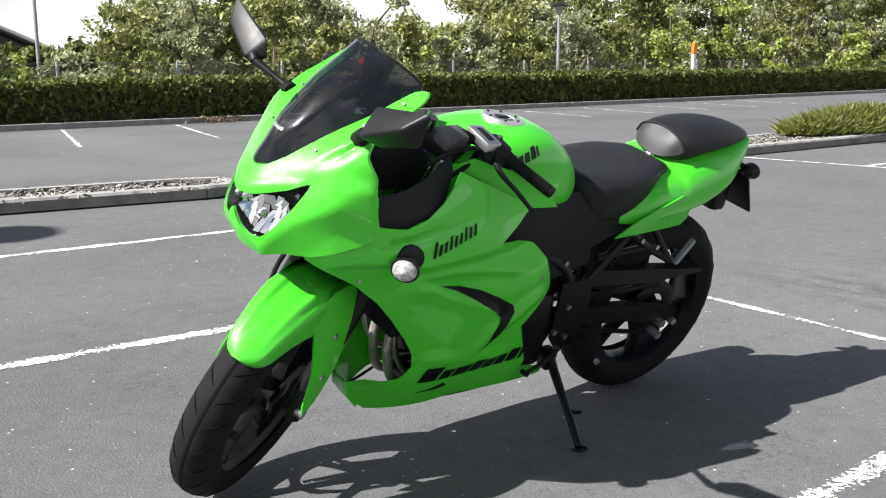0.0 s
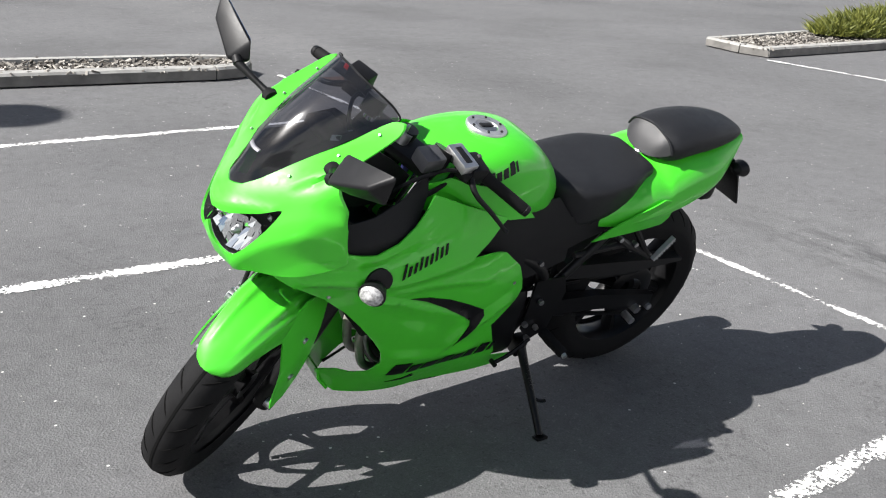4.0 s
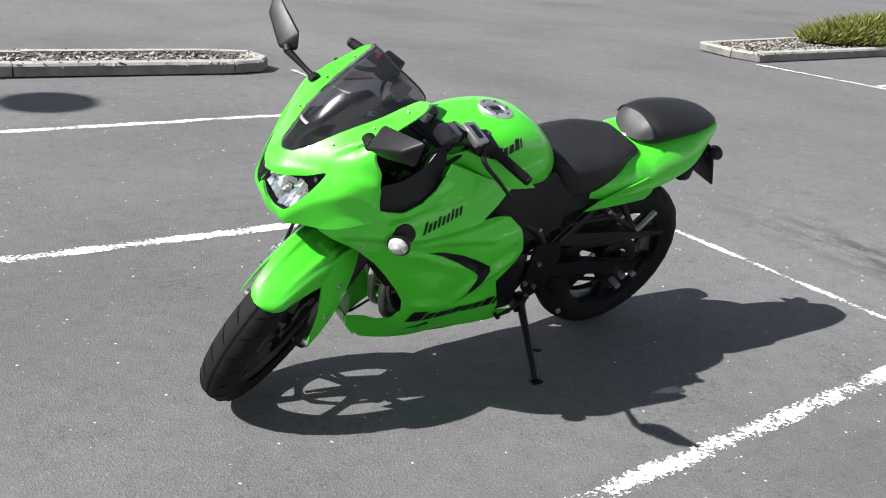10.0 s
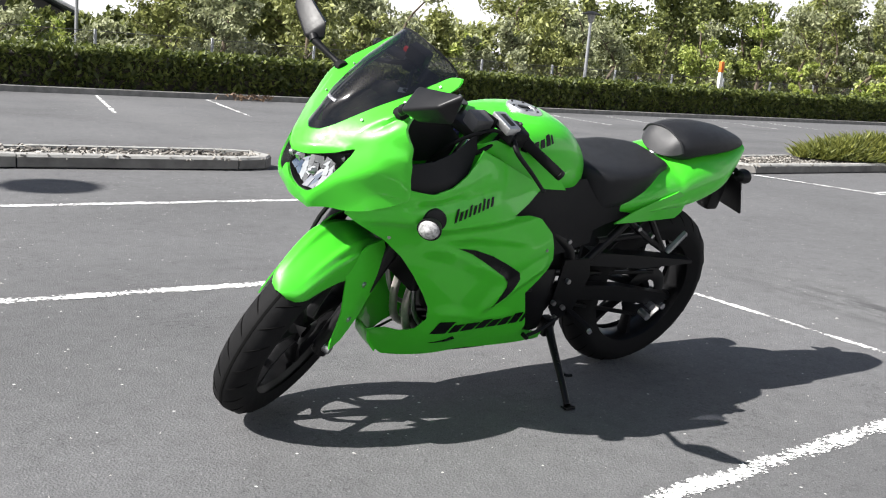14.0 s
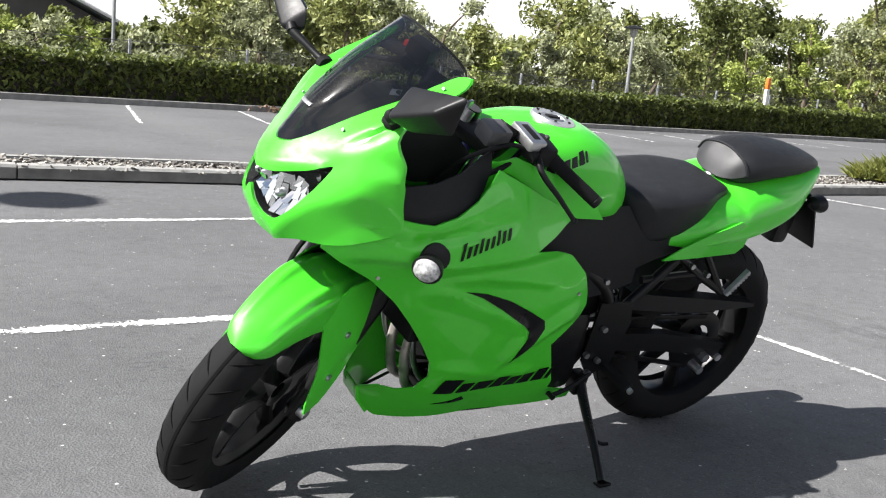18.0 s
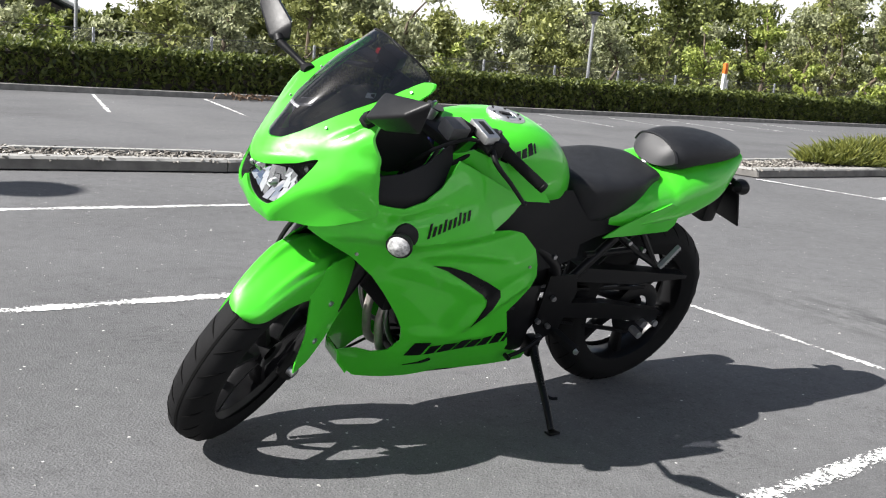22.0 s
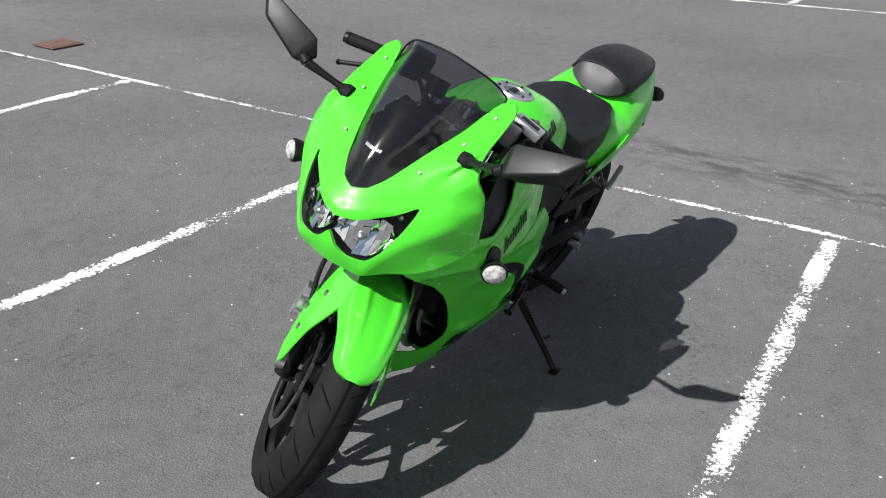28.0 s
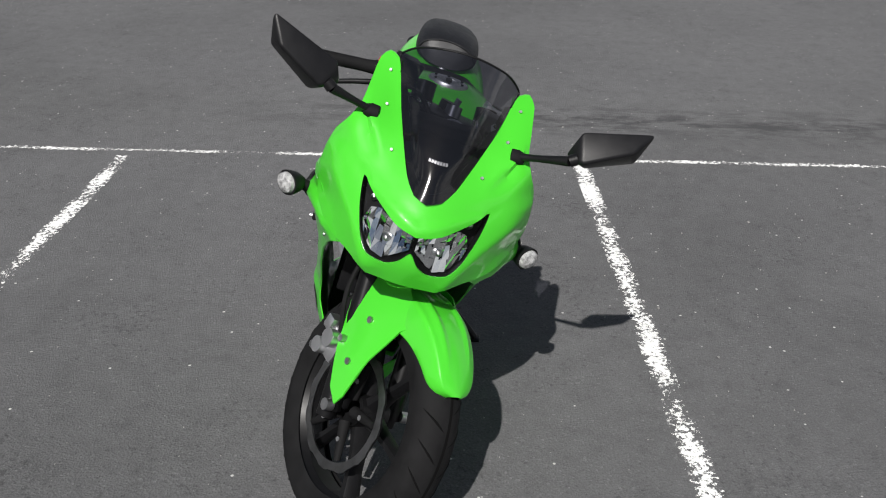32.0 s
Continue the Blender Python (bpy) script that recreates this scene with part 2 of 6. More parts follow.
ASPHALT = asphalt_material()
ROADPAINT = line_material()
FAINTPAINT = line_material("thin_road_paint", 0.87, 0.97)
KERB = plain("kerb_concrete", (0.30, 0.295, 0.28), 0.9, vary=0.25, scale=9, bump=0.5, bscale=120)
# kerb concrete darkened for dirt and for the shade on outer faces
KERB_FACE = plain("shaded_dirty_kerb_face", (0.155, 0.148, 0.138), 0.92, vary=0.4, scale=5, bump=0.5, bscale=120)
KERB_OLD = plain("kerb_side_concrete", (0.20, 0.195, 0.185), 0.92, vary=0.3, scale=7, bump=0.5, bscale=120)
CHIP = leaf_material("bleached_wood_chip", (0.045, 0.038, 0.032), (0.40, 0.375, 0.335), 0.0)
# soil of the beds; inside the hedge it stands in for shade
SOIL_SHADE = plain("dark_soil_and_hedge_shade", (0.05, 0.042, 0.035), 0.95, vary=0.4, scale=12, bump=0.6, bscale=80)
RUSTY = plain("rusty_iron", (0.13, 0.08, 0.062), 0.8, 0.2, vary=0.35, scale=30, bump=0.4)
GREEN = paint_material()
BLACK = plain("satin_black_plastic", (0.007, 0.007, 0.0078), 0.48, vary=0.2, bump=0.12, bscale=900, spec=0.22)
MIRRORBOX = plain("semi_gloss_black_plastic", (0.008, 0.008, 0.009), 0.42, vary=0.15, bump=0.08, bscale=900, spec=0.25)
MATT = plain("grained_black_panel", (0.0095, 0.0095, 0.0105), 0.62, vary=0.2, bump=0.25, bscale=1200, spec=0.22)
FRAME = plain("black_painted_steel", (0.006, 0.006, 0.0065), 0.33, vary=0.2, spec=0.22)
RUBBER = plain("tyre_rubber", (0.0095, 0.0095, 0.010), 0.75, vary=0.3, scale=25, bump=0.2, bscale=500, spec=0.12)
GROOVE = plain("tyre_groove", (0.004, 0.004, 0.004), 0.95, spec=0.1)
VINYL = plain("black_seat_vinyl", (0.0105, 0.011, 0.0128), 0.5, vary=0.15, bump=0.3, bscale=1500, spec=0.28)
VINYL_GREY = plain("brushed_grey_seat_vinyl", (0.024, 0.024, 0.026), 0.52, vary=0.25, scale=14, bump=0.2, bscale=900)
CHROME = plain("polished_chrome", (0.85, 0.86, 0.88), 0.07, 1.0, vary=0.05)
DASH = plain("matt_black_dash", (0.005, 0.005, 0.0055), 0.65, vary=0.2, spec=0.2)
DISC = plain("dark_brake_disc_steel", (0.20, 0.20, 0.205), 0.34, 1.0, vary=0.2)
REFLECTOR = plain("lamp_reflector_chrome", (0.88, 0.89, 0.90), 0.09, 1.0, vary=0.04)
# switch grey; on the phone mount it paints black plastic's sunlit sheen
DARKGREY = plain("grey_and_sunlit_black_plastic", (0.055, 0.055, 0.058), 0.42, vary=0.2, bump=0.1, bscale=900)
ALU = plain("bare_aluminium", (0.62, 0.62, 0.63), 0.42, 1.0, vary=0.1)
STEEL = plain("dull_steel", (0.42, 0.42, 0.43), 0.38, 1.0, vary=0.2)
PIPE = plain("heat_tinted_exhaust_steel", (0.58, 0.54, 0.50), 0.38, 0.7, vary=0.3, scale=18)
DECAL = plain("black_decal", (0.006, 0.006, 0.007), 0.3, vary=0.1, spec=0.2)
SILVER = plain("silver_decal", (0.30, 0.30, 0.32), 0.4, 0.3)
SCREEN = glass_material("smoked_screen_plastic", (0.40, 0.41, 0.47), 0.52, 0.10)
LENS = glass_material("clear_lamp_lens", (0.97, 0.98, 0.98), 0.05)
WHITELENS = plain("white_patterned_lens", (0.33, 0.33, 0.33), 0.12, vary=0.6, scale=110, bump=0.6, bscale=180, coat=0.5)
MIRRORED = plain("mirror_glass", (0.9, 0.9, 0.92), 0.02, 1.0, vary=0.02)
BLUE = plain("blue_key_tag", (0.10, 0.11, 0.34), 0.5)
RED = plain("red_button", (0.5, 0.02, 0.02), 0.4)
WHITEPAPER = plain("white_sheet", (0.75, 0.75, 0.75), 0.6)
WIRE = plain("weathered_fence_wire", (0.09, 0.09, 0.092), 0.7, 0.3, vary=0.15)
GALV = plain("galvanised_steel", (0.33, 0.34, 0.35), 0.55, 0.5, vary=0.15)
POSTW = plain("white_post_plastic", (0.75, 0.75, 0.72), 0.5)
ORANGE = plain("orange_cap_plastic", (0.75, 0.16, 0.02), 0.5)
BARK = plain("grey_brown_bark", (0.11, 0.085, 0.06), 0.9, vary=0.4, scale=14, bump=0.6, bscale=60)
ROOFM = plain("grey_green_roof_sheet", (0.06, 0.075, 0.065), 0.6, vary=0.15, scale=3)
WALLM = plain("dark_building_wall", (0.07, 0.065, 0.06), 0.8, vary=0.2, scale=2)
HEDGELEAF = leaf_material("hedge_leaf", (0.028, 0.045, 0.010), (0.20, 0.235, 0.05))
GRASSM = leaf_material("yellow_green_shrub", (0.08, 0.10, 0.02), (0.26, 0.27, 0.06))
DEADLEAF = leaf_material("dead_leaf", (0.10, 0.06, 0.035), (0.24, 0.16, 0.10), 0.1)
LEAVES = [leaf_material("leaf_olive", (0.10, 0.12, 0.033), (0.40, 0.42, 0.14)),
          leaf_material("leaf_bright", (0.15, 0.21, 0.035), (0.49, 0.54, 0.14)),
          leaf_material("leaf_dark", (0.065, 0.085, 0.027), (0.28, 0.31, 0.09)),
          leaf_material("leaf_grey", (0.16, 0.18, 0.09), (0.52, 0.54, 0.32))]


# ---------------------------------------------------------------- mesh helpers
def mesh(name, verts, faces, material, smooth=True):
    me = bpy.data.meshes.new(name)
    me.from_pydata([tuple(v) for v in verts], [], faces)
    me.materials.append(material)
    if smooth:
        me.polygons.foreach_set("use_smooth", [True] * len(me.polygons))
    me.update()
    return me


def part(name, data, material, parent=None, label="", smooth=True, flip=False):
    """Links verts and faces, or a bmesh, as one mesh object under a thing or a part."""
    if isinstance(data, tuple):
        verts, faces = data
        bm = bmesh.new()
        vs = [bm.verts.new(v) for v in verts]
        for f in faces:
            if len(set(f)) > 2:
                try:
                    bm.faces.new([vs[i] for i in f])
                except ValueError:
                    pass
        bmesh.ops.remove_doubles(bm, verts=bm.verts, dist=1e-5)
        bmesh.ops.recalc_face_normals(bm, faces=bm.faces)
    else:
        bm = data
    me = bpy.data.meshes.new(name)
    for f in bm.faces:
        f.smooth = smooth
    bm.to_mesh(me)
    bm.free()
    me.materials.append(material)
    if smooth:
        me.set_sharp_from_angle(angle=radians(38))
    ob = new(name, me)
    if parent is not None:
        ob.parent = parent
    if label:
        ob["label"] = label
    return ob


def merge(*shapes):
    V, F = [], []
    for v, f in shapes:
        k = len(V)
        V += [tuple(p) for p in v]
        F += [tuple(i + k for i in q) for q in f]
    return V, F


def moved(shape, fn):
    return [tuple(fn(Vector(p))) for p in shape[0]], shape[1]


def mirrored(shape):
    return [(x, -y, z) for x, y, z in shape[0]], [tuple(reversed(f)) for f in shape[1]]


def spline(pts, n=6):
    """Catmull-Rom through the points, any dimension."""
    P = np.array(pts, float)
    P = np.vstack([2 * P[0] - P[1], P, 2 * P[-1] - P[-2]])
    out = []
    for i in range(1, len(P) - 2):
        for s in np.arange(n) / n:
            a, b, c, d = P[i - 1:i + 3]
            out.append(0.5 * (2 * b + (c - a) * s + (2 * a - 5 * b + 4 * c - d) * s * s + (3 * b - a - 3 * c + d) * s ** 3))
    return np.array(out + [P[-2]])


def tube(pts, r, n=10, smooth=5, caps=True):
    """A round bar along a curve; r is one radius or one for each point."""
    R = np.full(len(pts), r) if np.isscalar(r) else np.array(r, float)
    Q = np.column_stack([np.array(pts, float), R])
    if smooth > 1 and len(pts) > 2:
        Q = spline(Q, smooth)
    V, F = [], []
    up = Vector((0.13, 0.27, 0.95))
    for i, q in enumerate(Q):
        a, b = Q[max(0, i - 1)][:3], Q[min(len(Q) - 1, i + 1)][:3]
        d = Vector(b - a).normalized()
        u = d.cross(up).normalized()
        w = d.cross(u)
        for k in range(n):
            an = 2 * math.pi * k / n
            V.append(Vector(q[:3]) + (u * math.cos(an) + w * math.sin(an)) * q[3])
    for i in range(len(Q) - 1):
        for k in range(n):
            F.append((i * n + k, i * n + (k + 1) % n, (i + 1) * n + (k + 1) % n, (i + 1) * n + k))
    if caps:
        F += [tuple(range(n)), tuple(range((len(Q) - 1) * n, len(Q) * n))]
    return V, F


def lathe(profile, n=48, centre=(0, 0, 0), close=True, a0=0.0, a1=2 * math.pi):
    """Turns (side, radius) pairs round an axle that lies along y."""
    V, F = [], []
    m = len(profile)
    full = abs(a1 - a0 - 2 * math.pi) < 1e-6
    steps = n if full else n + 1
    for i in range(steps):
        a = a0 + (a1 - a0) * i / n
        for s, r in profile:
            V.append((centre[0] + r * math.cos(a), centre[1] + s, centre[2] + r * math.sin(a)))
    for i in range(n):
        j = (i + 1) % steps
        for k in range(m if close else m - 1):
            F.append((i * m + k, i * m + (k + 1) % m, j * m + (k + 1) % m, j * m + k))
    return V, F


def block(lo, hi, bevel=0.004, seg=2):
    bm = bmesh.new()
    bmesh.ops.create_cube(bm, size=1)
    for v in bm.verts:
        v.co = [lo[i] + (v.co[i] + 0.5) * (hi[i] - lo[i]) for i in range(3)]
    if bevel:
        bmesh.ops.bevel(bm, geom=list(bm.edges), offset=bevel, segments=seg, affect="EDGES", profile=0.6)
    return bm


def block_shape(lo, hi, bevel=0.004):
    bm = block(lo, hi, bevel)
    bm.verts.index_update()
    out = [tuple(v.co) for v in bm.verts], [tuple(v.index for v in f.verts) for f in bm.faces]
    bm.free()
    return out


def cyl(a, b, r, n=14, r2=None):
    return tube([a, b], [r, r if r2 is None else r2], n, 1)


def loft(rings, caps=True):
    n = len(rings[0])
    V = [p for ring in rings for p in ring]
    F = []
    for i in range(len(rings) - 1):
        for k in range(n):
            F.append((i * n + k, i * n + (k + 1) % n, (i + 1) * n + (k + 1) % n, (i + 1) * n + k))
    if caps:
        F += [tuple(range(n)), tuple(range((len(rings) - 1) * n, len(rings) * n))]
    return V, F


def body(stations, e=2.6, n=36, dense=5, flat=0.0):
    """A rounded form along x: rows of x, half width, top, bottom, height of the widest line."""
    S = spline(stations, dense)
    rings = []
    for x, hw, top, bot, mid in S:
        ring = []
        for k in range(n):
            a = 2 * math.pi * k / n
            c, s = math.cos(a), math.sin(a)
            y = hw * math.copysign(abs(c) ** (2 / e), c)
            h = (top - mid) if s > 0 else (mid - bot)
            ring.append((x, y, mid + h * math.copysign(abs(s) ** (2 / e), s)))
        rings.append(ring)
    return loft(rings)


def field(rows, smooth=1e-4):
    """A thin-plate surface through rows of (a, b, value)."""
    P = np.array(rows, float)
    n = len(P)
    d = np.linalg.norm(P[:, None, :2] - P[None, :, :2], axis=-1)
    K = np.where(d > 0, d * d * np.log(d + 1e-12), 0) + smooth * np.eye(n)
    A = np.zeros((n + 3, n + 3))
    A[:n, :n], A[:n, n], A[:n, n + 1:], A[n, :n], A[n + 1:, :n] = K, 1, P[:, :2], 1, P[:, :2].T
    c = np.linalg.solve(A, np.r_[P[:, 2], 0, 0, 0])

    def at(a, b):
        r = np.hypot(P[:, 0] - a, P[:, 1] - b)
        return float(c[:n] @ np.where(r > 0, r * r * np.log(r + 1e-12), 0) + c[n] + c[n + 1] * a + c[n + 2] * b)
    return at


def inside(p, poly):
    x, y = p
    k = False
    for (x0, y0), (x1, y1) in zip(poly, poly[1:] + poly[:1]):
        if (y0 > y) != (y1 > y) and x < (x1 - x0) * (y - y0) / (y1 - y0) + x0:
            k = not k
    return k


def walk_round(loop, step, bend):
    """The outline as closely set points; bend rounds it off."""
    if bend:
        n = len(loop)
        P = np.array(loop, float)
        Q = []
        for i in range(n):
            a, b, c, d = P[i - 1], P[i], P[(i + 1) % n], P[(i + 2) % n]
            k = max(2, int(np.linalg.norm(c - b) / step))
            for s in np.arange(k) / k:
                cr = 0.5 * (2 * b + (c - a) * s + (2 * a - 5 * b + 4 * c - d) * s * s + (3 * b - a - 3 * c + d) * s ** 3)
                Q.append(tuple(cr * bend + (b + (c - b) * s) * (1 - bend)))
        return Q
    Q = []
    for a, b in zip(loop, loop[1:] + loop[:1]):
        k = max(1, int(math.dist(a, b) / step))
        Q += [(a[0] + (b[0] - a[0]) * i / k, a[1] + (b[1] - a[1]) * i / k) for i in range(k)]
    return Q


def sheet(outline, place, step=0.014, thick=0.004, holes=(), bend=0.0, push=None):
    """A shell over an outline in a plane; place(a, b, lift) gives the point in space."""
    loops = [walk_round(list(outline), step, bend)] + [walk_round(list(h), step, bend) for h in holes]
    pts, edges = [], []
    for lp in loops:
        k = len(pts)
        pts += [Vector(p) for p in lp]
        edges += [(k + i, k + (i + 1) % len(lp)) for i in range(len(lp))]
    P = np.array(loops[0])
    lo, hi = P.min(0), P.max(0)
    rim = np.array([tuple(p) for p in pts])
    b, row = lo[1] + step / 2, 0
    while b < hi[1]:
        a = lo[0] + (step / 2 if row % 2 else 0)
        while a < hi[0]:
            if np.hypot(rim[:, 0] - a, rim[:, 1] - b).min() > step * 0.55 and inside((a, b), loops[0]) and not any(inside((a, b), h) for h in loops[1:]):
                pts.append(Vector((a, b)))
            a += step
        b += step * 0.87
        row += 1
    vs, _, fs, *_ = delaunay_2d_cdt(pts, edges, [], 0, 1e-6)
    keep = []
    for f in fs:
        c = sum((vs[i] for i in f), Vector((0, 0))) / len(f)
        if inside(c, loops[0]) and not any(inside(c, h) for h in loops[1:]):
            keep.append(tuple(f))
    used = sorted({i for f in keep for i in f})
    at = {o: i for i, o in enumerate(used)}
    F = [tuple(at[i] for i in f) for f in keep]
    n = len(used)
    V = [place(*vs[i], 0.0) for i in used]
    if thick:
        V += [place(*vs[i], -thick) for i in used]
        count = {}
        for f in F:
            for e in zip(f, f[1:] + f[:1]):
                count[tuple(sorted(e))] = count.get(tuple(sorted(e)), 0) + 1
        rims = [e for f in F for e in zip(f, f[1:] + f[:1]) if count[tuple(sorted(e))] == 1]
        F = F + [tuple(i + n for i in reversed(f)) for f in F] + [(b, a, a + n, b + n) for a, b in rims]
    return V, F

# ---------------------------------------------------------------- ground and markings
def rise(x, y):
    """Drop towards the hedge, its slope chosen to fit the camera's view."""
    return -0.03 * min(40.0, max(0.0, -5.5 - y))


def ground_sheet():
    xs = [-600, -200, -100, -60] + list(np.arange(-50, 22, 2.0)) + [40, 100, 300, 600]
    ys = [-600, -200, -100, -60] + list(np.arange(-50, 12, 2.0)) + [40, 100, 300, 600]
    V = [(x, y, rise(x, y)) for y in ys for x in xs]
    n = len(xs)
    F = [(j * n + i, j * n + i + 1, (j + 1) * n + i + 1, (j + 1) * n + i) for j in range(len(ys) - 1) for i in range(n - 1)]
    return mesh("ground", V, F, ASPHALT)


tagged(new("ground", ground_sheet()), "grey worn asphalt of a car park", "ground", kind="structure")


def road_line(x0, y0, x1, y1, w=0.1, group="bay lines", paint=ROADPAINT):
    a, b = Vector((x0, y0, 0)), Vector((x1, y1, 0))
    d = b - a
    n = Vector((-d.y, d.x, 0)).normalized() * w / 2
    k = max(1, int(d.length / 0.25))
    V, F = [], []
    rnd = random.Random(int(x0 * 100 + y0 * 37))
    for i in range(k + 1):
        p = a + d * i / k
        z = rise(p.x, p.y) + 0.003
        j = rnd.uniform(-0.004, 0.004)
        V += [tuple(p - n * (1 + j * 10) + Vector((0, 0, z))), tuple(p + n * (1 - j * 10) + Vector((0, 0, z)))]
        if i:
            F.append((2 * i - 2, 2 * i - 1, 2 * i + 1, 2 * i))
    me = mesh("road_line", V, F, paint, False)
    side = me.uv_layers.new(name="across")
    for lp in me.loops:
        side.data[lp.index].uv = (lp.vertex_index % 2, 0.5)
    ob = new("road_line", me)
    return tagged(ob, "worn white painted parking line on the asphalt", "road line", group, "structure")


road_line(0.30, -5.45, -0.46, 14, 0.050, paint=FAINTPAINT)
for x0, y0, x1, y1 in ((0.27, -4.08, 4.9, -4.02), (0.25, -2.14, 4.9, -2.13), (0.145, -0.055, 4.9, 0.29), (0.05, 2.0, 4.8, 2.5)):
    road_line(x0, y0, x1, y1, 0.080)
road_line(-4.68, -5.05, -8.6, 9, 0.075)
for y in (-3.90, -1.80, 0.3, 2.4):
    x = -4.75 - 0.28 * (y + 5.05)
    road_line(x, y, x - 4.4, y - 0.05, 0.075)
for k in range(-2, 10):
    x, y = -0.05 - 1.98 * k, -11.65 - 0.22 * k
    road_line(x, y, x - 0.98 - 0.05 * k, y - 4.6 + 0.17 * k, 0.070, "far bay lines")


# ---------------------------------------------------------------- kerbed islands
def island(name, outline, label, chips, seed):
    """Kerb stones round a bed."""
    root = tagged(new(name), label, "traffic island")
    rnd = random.Random(seed)
    n = len(outline)
    cx, cy = sum(p[0] for p in outline) / n, sum(p[1] for p in outline) / n
    loops = walk_round(outline, 0.9, 0.0)
    m = len(loops)
    P = [Vector((*p, 0)) for p in loops]

    def inward(i):
        t = (P[(i + 1) % m] - P[i - 1]).normalized()
        q = Vector((-t.y, t.x, 0))
        return q if q.dot(Vector((cx, cy, 0)) - P[i]) > 0 else -q
    for i in range(m):
        a, b = P[i], P[(i + 1) % m]
        g = (b - a).normalized() * 0.006
        ia, ib = inward(i), inward((i + 1) % m)
        h = 0.088 + rnd.uniform(-0.005, 0.005)
        ring = []
        for (o, w, z) in ((0.0, 0, 0), (0.0, 0, h - 0.018), (0.012, 0, h), (0.098, 0, h + 0.002), (0.102, 0, h - 0.05), (0.102, 0, 0)):
            ring.append((o, z))
        V = [tuple(a + g + ia * o + Vector((0, 0, z))) for o, z in ring] + [tuple(b - g + ib * o + Vector((0, 0, z))) for o, z in ring]
        k = len(ring)
        F = [(j, (j + 1) % k, k + (j + 1) % k, k + j) for j in range(k)] + [tuple(range(k)), tuple(range(2 * k - 1, k - 1, -1))]
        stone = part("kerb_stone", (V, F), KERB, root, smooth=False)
        # the outer face takes the darker copy, its shade put into the colour
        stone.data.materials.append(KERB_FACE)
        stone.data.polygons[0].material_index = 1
    bed = [tuple(P[i] + inward(i) * 0.098 + Vector((0, 0, 0.058))) for i in range(m)]
    part("bed_soil", (bed + [(cx, cy, 0.070)], [(i, (i + 1) % m, m) for i in range(m)]), SOIL_SHADE, root)
    V, F = [], []
    xs, ys = [p[0] for p in outline], [p[1] for p in outline]
    made = 0
    while made < chips:
        x, y = rnd.uniform(min(xs), max(xs)), rnd.uniform(min(ys), max(ys))
        if not inside((x, y), list(outline)) or min(math.dist((x, y), p) for p in loops) < 0.0:
            continue
        ln, wd = rnd.uniform(0.009, 0.030), rnd.uniform(0.005, 0.012)
        m3 = Euler((rnd.uniform(-0.6, 0.6), rnd.uniform(-0.6, 0.6), rnd.uniform(0, 6.3))).to_matrix()
        c = Vector((x, y, 0.060 + rnd.uniform(0, 0.024)))
        q = [m3 @ Vector((sx * ln, s_y * wd, s_z * 0.005)) + c for s_z in (-1, 1) for sx, s_y in ((-1, -1), (1, -0.7), (0.8, 1), (-1, 0.8))]
        k = len(V)
        V += [tuple(p) for p in q]
        F += [tuple(k + i for i in f) for f in ((0, 1, 2, 3), (4, 7, 6, 5), (0, 4, 5, 1), (1, 5, 6, 2), (2, 6, 7, 3), (3, 7, 4, 0))]
        made += 1
    ch = tagged(new("wood_chips", mesh("wood_chips", V, F, CHIP, False)), "bleached wood chips lying in the bed", "wood chips", kind="stuff")
    return root


island("kerbed_island", [(0.80, -5.40), (0.56, -5.45), (0.45, -5.60), (0.50, -5.84), (0.80, -5.95), (2.2, -6.05), (5, -6.2), (11, -6.5), (11, -5.6), (6, -5.6), (2.35, -5.5)],
       "low kerbed island with pale concrete stones and wood chips", 5200, 3)
island("kerbed_island", [(-4.85, -5.16), (-4.74, -5.45), (-4.76, -5.92), (-6.5, -6.1), (-10, -6.3), (-16, -6.5), (-16, -5.5), (-10, -5.38), (-7.6, -5.28), (-6, -5.20)],
       "low kerbed island with gravel, wood chips and a yellow shrub", 5200, 4)


def tuft(name, cx, cy, rx, ry, h, count, label, seed, material):
    """A low spreading shrub of many fine shoots."""
    rnd = random.Random(seed)
    V, F = [], []
    for _ in range(count):
        a, r = rnd.uniform(0, 6.283), math.sqrt(rnd.random())
        x, y = cx + rx * r * math.cos(a), cy + ry * r * math.sin(a)
        top = h * (1 - 0.75 * r * r) * rnd.uniform(0.5, 1.1)
        ox, oy = rnd.gauss(0, 0.07), rnd.gauss(0, 0.07)
        w = rnd.uniform(0.008, 0.020)
        b = rnd.uniform(0, 3.14)
        dx, dy = w * math.cos(b), w * math.sin(b)
        z0 = 0.10 + max(0.0, top - 0.22)
        k = len(V)
        V += [(x - dx, y - dy, z0), (x + dx, y + dy, z0), (x + ox + dx * 0.8, y + oy + dy * 0.8, 0.1 + top * 0.8), (x + ox * 1.6, y + oy * 1.6, 0.12 + top), (x + ox - dx * 0.8, y + oy - dy * 0.8, 0.1 + top * 0.8)]
        F.append((k, k + 1, k + 2, k + 3, k + 4))
    return tagged(new(name, mesh(name, V, F, material, False)), label, "shrub")


tuft("ground_shrub", -7.9, -5.75, 1.55, 0.46, 0.32, 5200, "low yellow-green shrub spreading over the island's kerb", 6, GRASSM)
tuft("ground_shrub", -11.2, -5.85, 1.8, 0.50, 0.38, 4500, "low yellow-green shrub spreading over the island's kerb", 7, GRASSM)

# covers in the asphalt
gr = tagged(new("drain_grate"), "rusty iron drain grate set into the asphalt", "drain grate")
